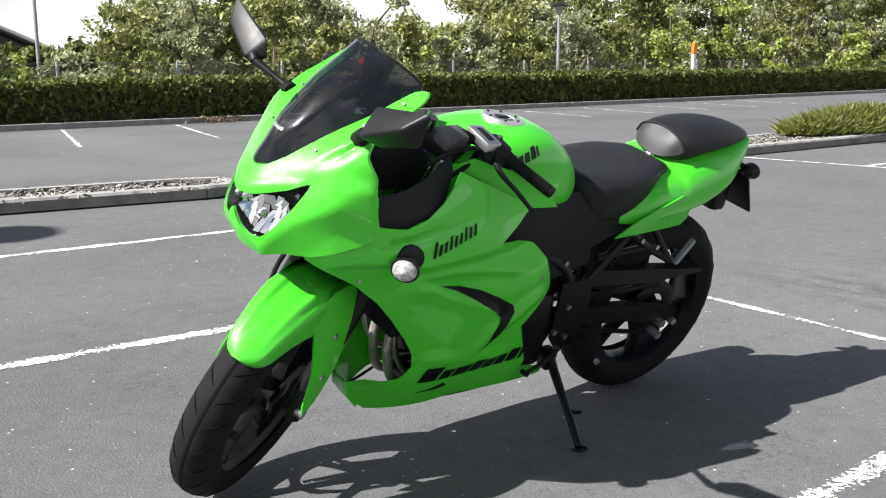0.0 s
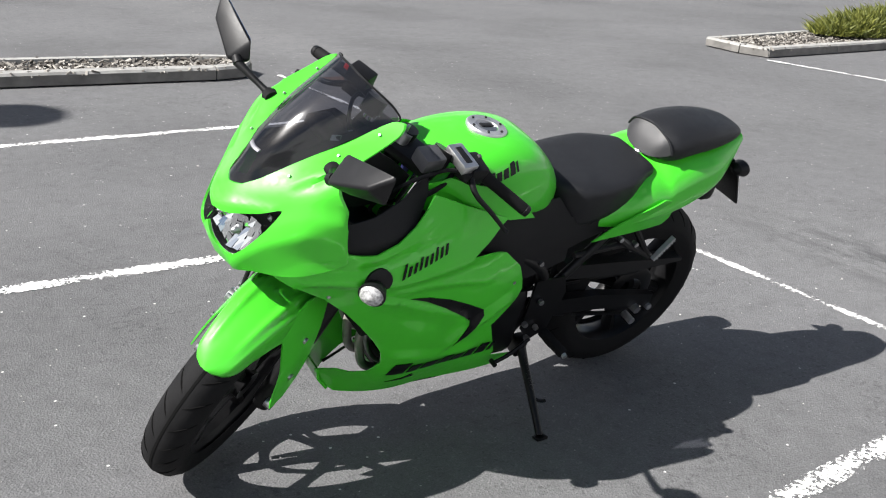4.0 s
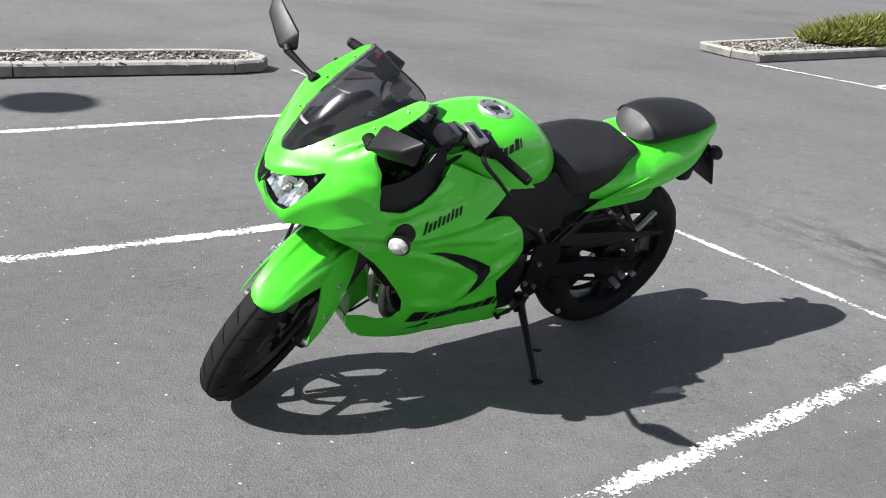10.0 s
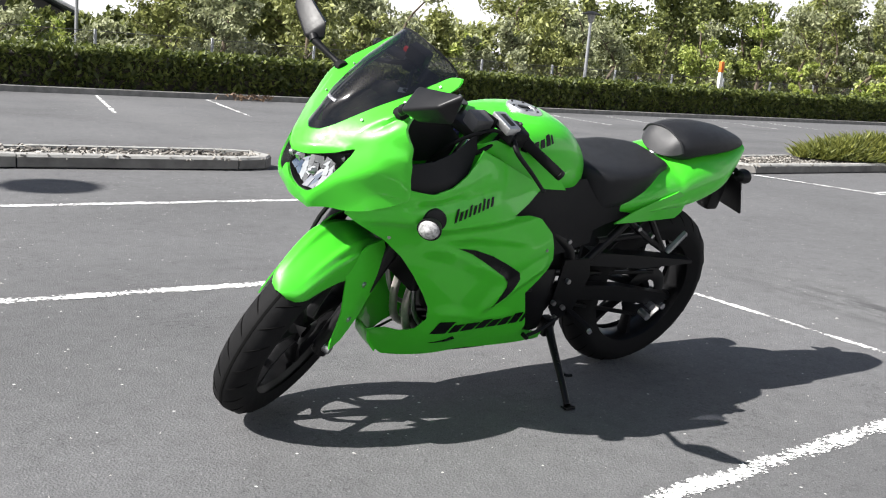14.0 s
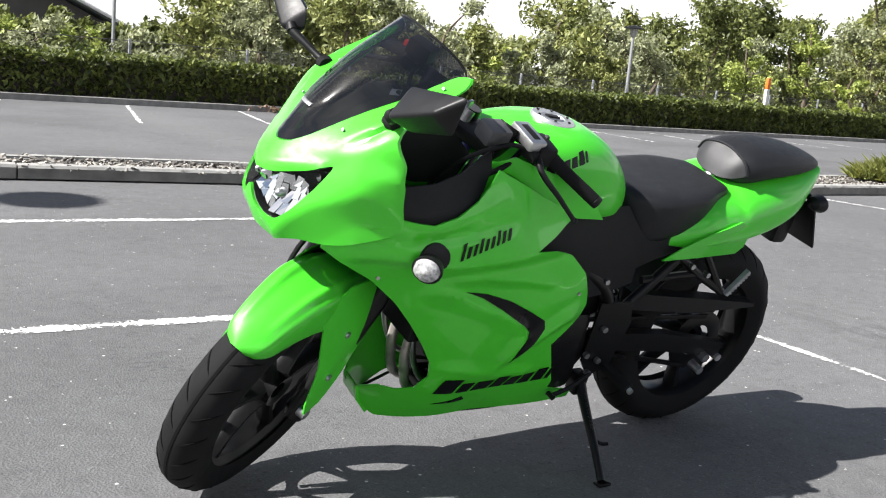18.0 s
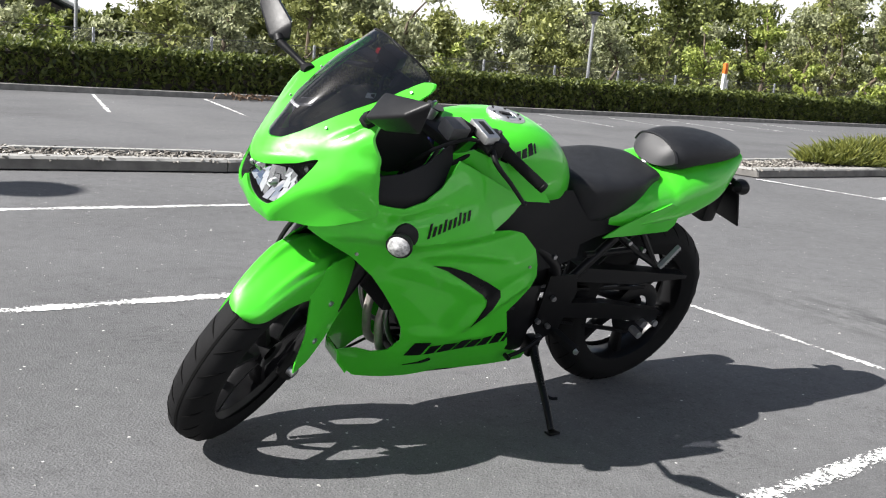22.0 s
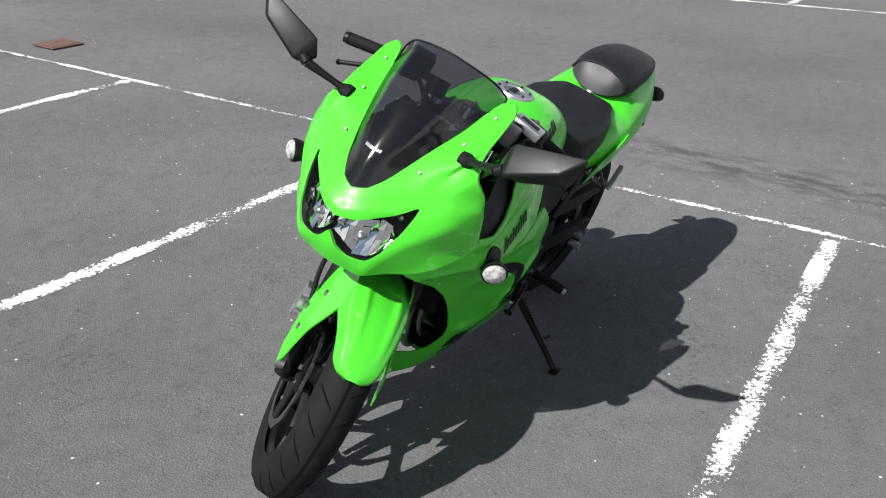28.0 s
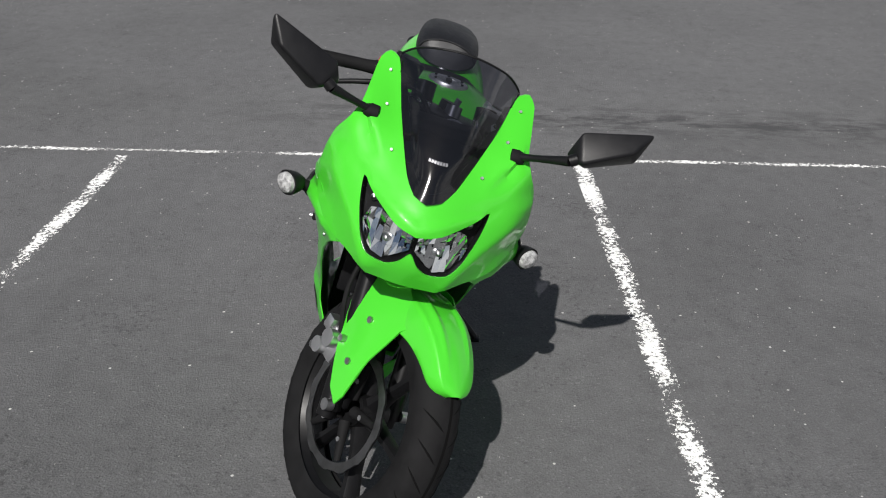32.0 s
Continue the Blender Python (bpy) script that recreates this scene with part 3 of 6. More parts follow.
part("frame", block((-0.20, -5.28, 0.0), (0.05, -5.06, 0.006), 0.001, 1), RUSTY, gr)
for k in range(9):
    part("bar", block((-0.190 + 0.026 * k, -5.26, 0.006), (-0.176 + 0.026 * k, -5.08, 0.010), 0.001, 1), RUSTY, gr)


def debris():
    """Grit and pale flecks lying on the asphalt."""
    rnd = random.Random(11)
    V, F = [], []
    for _ in range(2600):
        x, y = rnd.uniform(-3.5, 5), rnd.uniform(-5, 2.5)
        s = rnd.uniform(0.0015, 0.0042) * (2.0 if rnd.random() < 0.03 else 1)
        k = len(V)
        for dx, dy, dz in ((1, 0, 0), (-0.5, 0.8, 0), (-0.6, -0.7, 0), (0, 0, 0.9)):
            V.append((x + s * dx * rnd.uniform(0.7, 1.3), y + s * dy * rnd.uniform(0.7, 1.3), 0.0005 + s * dz))
        F += [(k, k + 1, k + 3), (k + 1, k + 2, k + 3), (k + 2, k, k + 3)]
    return tagged(new("grit", mesh("grit", V, F, KERB, False)), "pale grit scattered over the asphalt", "grit", kind="stuff")


debris()


# ---------------------------------------------------------------- hedge, fence, trees
HEDGE_A, HEDGE_B = Vector((16, -15.85, 0)), Vector((-77, -20.9, 0))
HD = (HEDGE_B - HEDGE_A).normalized()
HN = Vector((HD.y, -HD.x, 0))
HN = HN if HN.y < 0 else -HN


def leaf_cloud(points, size, rnd, out=None):
    """One small bent leaf at each point."""
    V, F = [], []
    for p in points:
        s = size * rnd.uniform(0.6, 1.3)
        m3 = Euler((rnd.uniform(-1.2, 1.2), rnd.uniform(-1.2, 1.2), rnd.uniform(0, 6.3))).to_matrix()
        q = [m3 @ Vector(v) + p for v in ((-s, 0, 0), (0, -0.5 * s, 0.12 * s), (s, 0, 0), (0, 0.5 * s, 0.12 * s))]
        k = len(V)
        V += [tuple(v) for v in q]
        F.append((k, k + 1, k + 2, k + 3))
    return V, F


def hedge():
    rnd = random.Random(21)
    root = tagged(new("hedge"), "long clipped green hedge along the far kerb", "hedge")
    L = (HEDGE_B - HEDGE_A).length
    core_v, core_f = [], []
    n = int(L / 0.8)
    for i in range(n + 1):
        p = HEDGE_A + HD * (L * i / n)
        z = rise(p.x, p.y)
        h = HEDGE_H + 0.05 * noise.noise(Vector((i * 0.35, 0, 0)))
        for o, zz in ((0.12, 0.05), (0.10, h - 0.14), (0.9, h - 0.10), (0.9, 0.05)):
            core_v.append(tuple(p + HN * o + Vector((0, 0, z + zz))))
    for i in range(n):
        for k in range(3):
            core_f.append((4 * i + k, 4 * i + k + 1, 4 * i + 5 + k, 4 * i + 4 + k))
    # dark sheet behind the leaves, painted for the shade in their gaps
    part("shade_core", (core_v, core_f), SOIL_SHADE, root)
    pts = []
    for _ in range(90000):
        s = rnd.uniform(0, L)
        p = HEDGE_A + HD * s
        if not (-70 < p.x < 12):
            continue
        bump = 0.07 * noise.noise(Vector((s * 0.9, 3, 0))) + 0.05 * noise.noise(Vector((s * 3, 7, 0)))
        h = HEDGE_H + bump
        if rnd.random() < 0.62:
            z = h * rnd.random() ** 0.62
            hollow = 0.06 * noise.noise(Vector((s * 2.2, z * 3, 1)))
            o = 0.02 + hollow + rnd.uniform(-0.05, 0.10) + 0.08 * max(0, z - h + 0.25)
        else:
            z = h + rnd.gauss(0, 0.035)
            o = rnd.uniform(0.0, 0.95)
        pts.append(p + HN * o + Vector((0, 0, rise(p.x, p.y) + z)))
    part("foliage", leaf_cloud(pts, 0.068, rnd), HEDGELEAF, root, smooth=False)
    # kerb in front of the hedge
    V, F = [], []
    for i in range(n + 1):
        p = HEDGE_A + HD * (L * i / n) - HN * 0.25
        z = rise(p.x, p.y)
        for o, zz in ((0, 0), (0, 0.1), (0.14, 0.11), (0.14, 0.02), (1.6, 0.02)):
            V.append(tuple(p + HN * o + Vector((0, 0, z + zz))))
    for i in range(n):
        for k in range(4):
            F.append((5 * i + k, 5 * i + k + 1, 5 * i + 6 + k, 5 * i + 5 + k))
    tagged(new("kerb", mesh("kerb", V, F, KERB_OLD, False)), "dark kerb at the foot of the hedge", "kerb", kind="structure")
    dl = [HEDGE_A + HD * s + HN * rnd.uniform(-0.75, -0.25) + Vector((0, 0, 0.02)) for s in [rnd.gauss(20.0, 0.3) for _ in range(80)]]
    dl = [p + Vector((0, 0, rise(p.x, p.y) + rnd.uniform(0, 0.1))) for p in dl]
    tagged(new("dead_leaves", mesh("dead_leaves", *leaf_cloud(dl, 0.055, rnd), DEADLEAF, False)), "small heap of brown dead leaves by the kerb", "leaves", kind="stuff")


HEDGE_H = 0.78
hedge()


def fence():
    root = tagged(new("mesh_fence"), "grey wire mesh fence with thin posts behind the hedge", "fence")
    base = HEDGE_A + HN * 3.2
    for i in range(34):
        p = base + HD * (2.6 * i)
        z = rise(p.x, p.y)
        part("post", block(tuple(p + Vector((-0.027, -0.027, z))), tuple(p + Vector((0.027, 0.027, z + 1.20))), 0.004, 1), GALV, root)
    wires = []
    for i in range(33):
        p, q = base + HD * (2.6 * i), base + HD * (2.6 * (i + 1))
        for k in range(26):
            for s in (0, 1):
                a, b = p.lerp(q, k / 26), p.lerp(q, min(1, (k + 5) / 26))
                z0, z1 = (0.55, 1.15) if s else (1.15, 0.55)
                a, b = a + Vector((0, 0, rise(a.x, a.y) + z0)), b + Vector((0, 0, rise(b.x, b.y) + z1))
                wires.append(tube([tuple(a), tuple(b)], 0.0016, 3, 1, False))
        a, b = p + Vector((0, 0, rise(p.x, p.y) + 1.16)), q + Vector((0, 0, rise(q.x, q.y) + 1.16))
        wires.append(tube([tuple(a), tuple(b)], 0.007, 4, 1, False))
    part("wire_mesh", merge(*wires), WIRE, root)


fence()


def tree(name, base, height, spread, leaves, mat_i, seed, label, leaf=0.11, low=0.15):
    rnd = random.Random(seed)
    height = height * 0.92 + 0.55
    root = tagged(new(name), label, "tree", "trees behind the fence")
    z0 = rise(base[0], base[1])
    B = Vector((base[0], base[1], z0 - 0.05))
    trunk = [B]
    for i in range(1, 6):
        trunk.append(B + Vector((rnd.gauss(0, 0.05) * i, rnd.gauss(0, 0.05) * i, height * 0.8 * i / 5)))
    r0 = 0.018 * height + 0.02
    limbs = [tube([tuple(p) for p in trunk], [r0 * (1 - 0.16 * i) for i in range(6)], 7, 2)]
    ends = []
    for i in range(int(9 + height * 1.3)):
        t = rnd.uniform(low, 0.95)
        k = min(4, int(t * 5))
        s = trunk[k].lerp(trunk[k + 1], t * 5 - k)
        a = rnd.uniform(0, 6.283)
        reach = spread * (1.05 - 0.62 * t) * rnd.uniform(0.55, 1.0)
        e = s + Vector((math.cos(a) * reach, math.sin(a) * reach, reach * rnd.uniform(0.15, 0.8)))
        m0 = s.lerp(e, 0.5) + Vector((0, 0, 0.1 * reach))
        limbs.append(tube([tuple(s), tuple(m0), tuple(e)], [r0 * 0.35, r0 * 0.22, r0 * 0.08], 5, 2))
        ends += [m0, e, s.lerp(e, 0.75), s.lerp(e, 0.3)]
    part("trunk", merge(*limbs), BARK, root)
    pts = []
    ends.append(trunk[-1])
    clumps = [(e, rnd.uniform(0.16, 0.34) * spread * 0.8) for e in ends for _ in range(2)]
    while len(pts) < leaves:
        e, r = rnd.choice(clumps)
        d = Vector((rnd.gauss(0, 1), rnd.gauss(0, 1), rnd.gauss(0, 0.8)))
        p = e + d.normalized() * r * rnd.random() ** 0.45 + Vector((0, 0, 0.1 * r))
        if p.z > z0 + 0.1:
            pts.append(p)
    part("crown", leaf_cloud(pts, leaf, rnd), LEAVES[mat_i], root, smooth=False)


def gap_height(s, h, *dips):
    """A tree's height at s along the wood, capped to fit the camera's sky gaps."""
    for a, b, low in dips:
        if a < s < b:
            h = min(h, low)
    return h


def woods():
    rnd = random.Random(77)
    base = HEDGE_A + HN * 4.4
    k = 0
    s = 2.0
    while s < 88:
        p = base + HD * s + HN * rnd.uniform(-0.3, 1.2)
        h = gap_height(s, rnd.uniform(1.3, 1.75) if s < 20 else rnd.uniform(2.0, 3.5) if s < 40 else rnd.uniform(2.8, 4.6), (16.5, 19.5, 1.2), (27.8, 30.6, 1.85))
        tree("tree", (p.x, p.y), h, rnd.uniform(0.8, 1.4), 2300, rnd.choice([0, 0, 1, 3]), 100 + k, "young leafy tree behind the mesh fence", 0.07, 0.1)
        s += rnd.uniform(1.0, 1.5) if s < 21 else rnd.uniform(1.4, 2.1)
        k += 1
    s = 0.0
    while s < 92:
        p = base + HD * s + HN * rnd.uniform(3.5, 6.5)
        h = rnd.uniform(1.4, 1.8) if s < 22 else rnd.uniform(3.0, 4.2) if s < 34 else rnd.uniform(4.2, 5.5) if s < 50 else rnd.uniform(6.0, 8.0)
        h = gap_height(s, h, (18, 21.5, 1.35), (31, 34.4, 2.1))
        tree("tree", (p.x, p.y), h, (rnd.uniform(1.0, 1.4) if s < 23 else rnd.uniform(1.8, 2.6)), 4200, rnd.choice([0, 2, 2, 3]), 200 + k, "tall dense tree in the wood", 0.105, 0.05)
        s += rnd.uniform(1.5, 2.0) if s < 24 else rnd.uniform(2.2, 3.1)
        k += 1
    s = -4.0
    while s < 104:
        p = base + HD * s + HN * rnd.uniform(9, 14)
        h = rnd.uniform(1.5, 1.95) if s < 25 else rnd.uniform(3.4, 4.6) if s < 38 else rnd.uniform(4.6, 5.8) if s < 54 else rnd.uniform(6.5, 9.0)
        h = gap_height(s, h, (20, 23.5, 1.5), (35.5, 39.8, 2.4))
        tree("tree", (p.x, p.y), h, (rnd.uniform(1.2, 1.6) if s < 27 else rnd.uniform(2.2, 3.2)), 3600, rnd.choice([2, 2, 0]), 400 + k, "dark tree at the back of the wood", 0.15, 0.0)
        s += rnd.uniform(1.5, 2.0) if s < 24 else rnd.uniform(2.2, 3.1)
        k += 1


woods()
for i, (x, y, h, sp) in enumerate([(-3.5, -24.2, 1.3, 0.5), (-1.0, -27, 1.6, 0.9), (-8, -22.5, 1.2, 0.45), (-23.7, -18.9, 1.85, 0.6), (-29, -19.8, 2.2, 0.9), (-31, -20.2, 1.7, 0.8), (-13, -22.5, 1.9, 0.9)]):
    tree("sapling", (x, y), h, sp, 1300, 1, 900 + i, "bright yellow-green sapling by the fence", 0.085, 0.1)


def street_lamp(x, y, h, label):
    z = rise(x, y)
    root = tagged(new("street_lamp"), label, "street lamp", "street lamps")
    part("pole", tube([(x, y, z), (x, y, z + h * 0.5), (x, y, z + h)], [0.06, 0.05, 0.042], 12, 1), GALV, root)
    part("base_plate", cyl((x, y, z), (x, y, z + 0.03), 0.14, 16), GALV, root)
    up = lambda p: Vector((x + p.x, y + p.z, z + h + p.y))
    part("lantern", moved(lathe([(-0.02, 0.045), (0.02, 0.08), (0.22, 0.13), (0.22, 0.001), (-0.02, 0.001)], 20), up), WHITELENS, root, "frosted lantern bowl")
    part("shade", moved(lathe([(0.22, 0.001), (0.22, 0.30), (0.235, 0.30), (0.30, 0.14), (0.33, 0.001)], 28), up), BLACK, root, "flat round metal shade")


street_lamp(8.55, -5.80, 5.98, "grey street lamp with a flat round shade on the island")
street_lamp(-16.3, -20.8, 2.50, "grey street lamp with a flat round shade behind the hedge")
flag = tagged(new("pole"), "tall plain grey pole behind the hedge", "pole")
part("shaft", tube([(-2.7, -24.4, -0.6), (-2.7, -24.4, 4), (-2.7, -24.4, 9)], [0.046, 0.043, 0.036], 12, 1), GALV, flag)
part("foot", cyl((-2.7, -24.4, -0.6), (-2.7, -24.4, -0.4), 0.12), GALV, flag)
sp_ = tagged(new("pole"), "thin pale pole standing on the asphalt", "pole")
part("shaft", tube([(-14.0, -8.4, -0.09), (-14.0, -8.4, 1.5), (-14.0, -8.4, 3.2)], 0.035, 10, 1), POSTW, sp_)
part("collar", cyl((-14.0, -8.4, -0.09), (-14.0, -8.4, 0.0), 0.06), POSTW, sp_)
mk = tagged(new("marker_post"), "white marker post with an orange top behind the hedge", "marker post")
zm = rise(-20.5, -19.35)
part("post", block((-20.56, -19.40, zm), (-20.44, -19.30, zm + 1.34), 0.01), POSTW, mk)
part("cap", block((-20.565, -19.405, zm + 1.34), (-20.435, -19.295, zm + 1.66), 0.02), ORANGE, mk, "orange top")
# building behind the trees
bd = tagged(new("building"), "low dark building with a sloping sheet roof behind trees", "building")
part("wall", block((-4.5, -58, 0.5), (16.5, -46.6, 3.2), 0.0), WALLM, bd)
part("roof", loft([[(-5.4, -45.8, 2.75), (-5.4, -45.8, 3.0), (6, -45.8, 8.2), (18, -45.8, 3.0), (18, -45.8, 2.8), (6, -45.8, 7.9)], [(-5.4, -59, 2.75), (-5.4, -59, 3.0), (6, -59, 8.2), (18, -59, 3.0), (18, -59, 2.8), (6, -59, 7.9)]]), ROOFM, bd, smooth=False)
part("gable", loft([[(-4.4, y, 3.1), (6, y, 7.75), (16.4, y, 3.3)] for y in (-46.8, -47.0)]), WALLM, bd, smooth=False)
part("gutter", tube([(-5.5, -45.72, 2.9), (6, -45.72, 8.0)], 0.09, 8, 1), POSTW, bd)
bd.matrix_world = pose(-4.6, -3.0, -2.3)

# ---------------------------------------------------------------- motorcycle
# Its own axes: x ahead from the rear tyre's contact, y to its left, z up the leaning frame.
bike = tagged(new("motorcycle"), "lime green faired sports motorcycle leaning on its side stand, steering turned", "motorcycle")
bike.matrix_world = pose(1.264, -0.864, 0.0, -16.9, -0.43, 1.2)
AXLE_F, AXLE_R = Vector((1.313, 0, 0.290)), Vector((0.0, 0, 0.303))
RAKE = radians(26)
STEER = Matrix.Translation((1.257, 0, 0.29)) @ Matrix.Rotation(radians(34), 4, Vector((-math.sin(RAKE), 0, math.cos(RAKE)))) @ Matrix.Translation((-1.257, 0, -0.29))


def steered(shape):
    return moved(shape, lambda p: STEER @ p)


def both(name, shape, material, parent, label="", turn=False):
    """The left part and its mirror image."""
    f = steered if turn else (lambda s: s)
    a = part(name, f(shape), material, parent, label)
    b = part(name, f(mirrored(shape)), material, parent, label)
    return a, b


# the side's depth over (x, z), and the front's depth over (y, z)
side_base = field([
    (1.32, 0.682, 0.146), (1.26, 0.738, 0.190), (1.207, 0.79, 0.220), (1.05, 0.70, 0.221), (1.135, 0.71, 0.224), (0.91, 0.74, 0.205),
    (0.967, 0.868, 0.168), (1.08, 0.80, 0.210), (0.71, 0.755, 0.150), (0.82, 0.70, 0.188), (0.975, 0.60, 0.206), (0.74, 0.51, 0.203),
    (0.604, 0.538, 0.180), (0.655, 0.58, 0.192), (0.70, 0.66, 0.180), (0.78, 0.40, 0.186), (0.93, 0.295, 0.150), (0.635, 0.34, 0.168),
    (0.60, 0.28, 0.152), (1.015, 0.168, 0.052), (1.07, 0.235, 0.030), (1.02, 0.277, 0.095), (0.976, 0.375, 0.158), (1.079, 0.511, 0.176),
    (1.196, 0.619, 0.166), (0.80, 0.21, 0.118), (0.50, 0.22, 0.128), (0.88, 0.48, 0.200)], 2e-5)


def side_depth(x, z):
    """The flank's depth; its upper half flares towards the nose cowl."""
    return side_base(x, z) * (1 + 0.07 * min(1.0, max(0.0, (z - 0.52) / 0.18)))


def flare(a):
    """The same flare across the front."""
    return a * (1 + 0.07 * min(1.0, max(0.0, (abs(a) - 0.06) / 0.12)))


def fold(line, height, up, down):
    """A raised fold along a line of a panel: falls off over `up` on one side and `down` on the other."""
    P = [Vector(p) for p in line]
    total = sum((b - a).length for a, b in zip(P, P[1:]))

    def at(a, b):
        q, best, run = Vector((a, b)), None, 0.0
        for p0, p1 in zip(P, P[1:]):
            d = p1 - p0
            t = (q - p0).dot(d) / d.length_squared
            tc = min(1.0, max(0.0, t))
            near = p0 + d * tc
            dist = (q - near).length
            if best is None or dist < best[0]:
                best = (dist, (q - p0).dot(Vector((-d.y, d.x))), run + d.length * tc, t != tc)
            run += d.length
        dist, sd, s, off = best
        w = up if sd > 0 else down
        ends = min(1.0, s / 0.05, (total - s) / 0.05) if total > 0.1 else 1.0
        return height * max(0.0, 1 - dist / w) ** 1.15 * max(0.0, ends)
    return at


SIDE_FOLDS = [fold([(1.31, 0.668), (1.265, 0.686), (1.217, 0.700), (1.15, 0.704), (1.054, 0.684), (0.956, 0.690), (0.85, 0.694), (0.70, 0.700)], 0.015, 0.030, 0.060),
              fold([(1.29, 0.712), (1.197, 0.737), (1.10, 0.745), (1.0, 0.755), (0.88, 0.775)], -0.008, 0.016, 0.022),
              fold([(1.19, 0.775), (1.108, 0.768), (1.02, 0.79), (0.93, 0.825)], 0.006, 0.02, 0.03),
              fold([(1.09, 0.628), (1.0, 0.598), (0.914, 0.559), (0.827, 0.523), (0.790, 0.506), (0.772, 0.470), (0.800, 0.400)], 0.009, 0.045, 0.010),
              fold([(0.83, 0.365), (0.733, 0.461), (0.670, 0.503), (0.60, 0.530)], 0.012, 0.026, 0.040),
              fold([(1.05, 0.645), (0.94, 0.644), (0.83, 0.628), (0.72, 0.605)], 0.008, 0.02, 0.03),
              fold([(0.99, 0.375), (0.90, 0.372), (0.80, 0.352), (0.68, 0.350)], 0.008, 0.05, 0.03)]


def crease(x, z):
    """All folds of the side, fading out towards the nose."""
    k = min(1.0, max(0.0, (1.305 - x) / 0.05))
    return k * sum(f(x, z) for f in SIDE_FOLDS)


def on_side(lift0=0.0):
    def at(a, b, lift):
        tuck = 0.007 * min(1.0, max(0.0, (a - 1.17) / 0.06)) * min(1.0, max(0.0, (b - 0.69) / 0.03)) + 0.012 * min(1.0, max(0.0, (a - 1.262) / 0.04)) * min(1.0, max(0.0, (b - 0.665) / 0.02))
        return (a, side_depth(a, b) + crease(a, b) - tuck + lift0 + lift, b)
    return at


front_rows = [
    (0, 0.662, 1.388), (0, 0.70, 1.406), (0, 0.755, 1.416), (0, 0.80, 1.405), (0, 0.854, 1.370), (0, 0.93, 1.290), (0, 1.03, 1.170),
    (0.06, 0.672, 1.376), (0.06, 0.74, 1.405), (0.06, 0.81, 1.385), (0.055, 0.868, 1.345),
    (0.10, 0.70, 1.365), (0.10, 0.78, 1.362), (0.095, 0.909, 1.291), (0.127, 0.848, 1.320), (0.122, 0.716, 1.345),
    (0.146, 0.682, 1.318), (0.140, 1.022, 1.126), (0.157, 0.955, 1.240), (0.164, 1.038, 1.098), (0.165, 0.80, 1.293), (0.17, 0.88, 1.275), (0.207, 0.89, 1.220), (0.217, 0.85, 1.214), (0.205, 0.86, 1.240), (0.200, 0.80, 1.242),
    (0.188, 0.912, 1.242), (0.221, 0.79, 1.207), (0.214, 0.752, 1.206), (0.118, 0.98, 1.190), (0.188, 0.738, 1.262)]
front_depth = field(front_rows + [(-a, b, c) for a, b, c in front_rows if a], 2e-5)
screen_rows = [(0, 0.850, 1.374), (0, 0.90, 1.345), (0, 0.97, 1.290), (0, 1.05, 1.208), (0, 1.108, 1.132), (0.068, 0.905, 1.292), (0.10, 0.965, 1.210),
               (0.125, 1.025, 1.112), (0.128, 1.045, 1.080), (0.07, 1.02, 1.205), (0.09, 1.088, 1.108), (0.05, 0.94, 1.292)]
screen_depth = field(screen_rows + [(-a, b, c) for a, b, c in screen_rows if a], 2e-5)


COWL_FOLD = fold([(0.060, 0.640), (0.100, 0.712), (0.132, 0.766), (0.159, 0.793), (0.182, 0.819), (0.198, 0.843), (0.213, 0.866)], 0.018, 0.055, 0.048)


def cowl_crease(a, b):
    """The fold from chin to flank, and a hollow that opens towards each mirror's foot."""
    y = abs(a)
    u = (y - 0.116) * 0.53 + (b - 0.884) * 0.85
    v = (y - 0.116) * 0.85 - (b - 0.884) * 0.53
    k = min(1.0, max(0.0, u / 0.05)) * min(1.0, max(0.0, (0.12 - u) / 0.03))
    g = -0.015 * k * (max(0.0, 1 - v / 0.034) if v > 0 else max(0.0, 1 + v / 0.005))
    brow = 0.006 * max(0.0, 1 - abs(b - (0.803 + 0.33 * y)) / 0.016) if y < 0.12 else 0.0
    return g + COWL_FOLD(y, b) + brow


SCREEN_FOLD = fold([(0.034, 0.89), (0.055, 0.96), (0.075, 1.04), (0.088, 1.10)], 0.007, 0.030, 0.014)


def on_front(lift0=0.0, depth=front_depth):
    def at(a, b, lift):
        return (depth(a, b) + (cowl_crease(a, b) if depth is front_depth else SCREEN_FOLD(abs(a), b)) + lift0 + lift * 1.6, flare(a), b)
    return at


SCREEN_EDGE = [(0, 0.850), (0.030, 0.858), (0.052, 0.880), (0.070, 0.912), (0.100, 0.972), (0.121, 1.024)]
LIGHT = [(0.004, 0.790), (0.05, 0.800), (0.10, 0.826), (0.130, 0.850), (0.124, 0.80), (0.106, 0.745), (0.084, 0.716), (0.045, 0.712), (0.022, 0.726), (0.004, 0.750)]
light_hole = LIGHT + [(-a, b) for a, b in reversed(LIGHT)]
cowl_half = SCREEN_EDGE + [(0.132, 1.046), (0.152, 1.052), (0.166, 1.036), (0.170, 1.00), (0.174, 0.962), (0.187, 0.932), (0.207, 0.892), (0.217, 0.85), (0.221, 0.79),
                           (0.214, 0.752), (0.182, 0.715), (0.150, 0.696), (0.118, 0.690), (0.085, 0.673), (0.074, 0.667), (0.04, 0.667), (0, 0.668)]
left = cowl_half[1:-1]
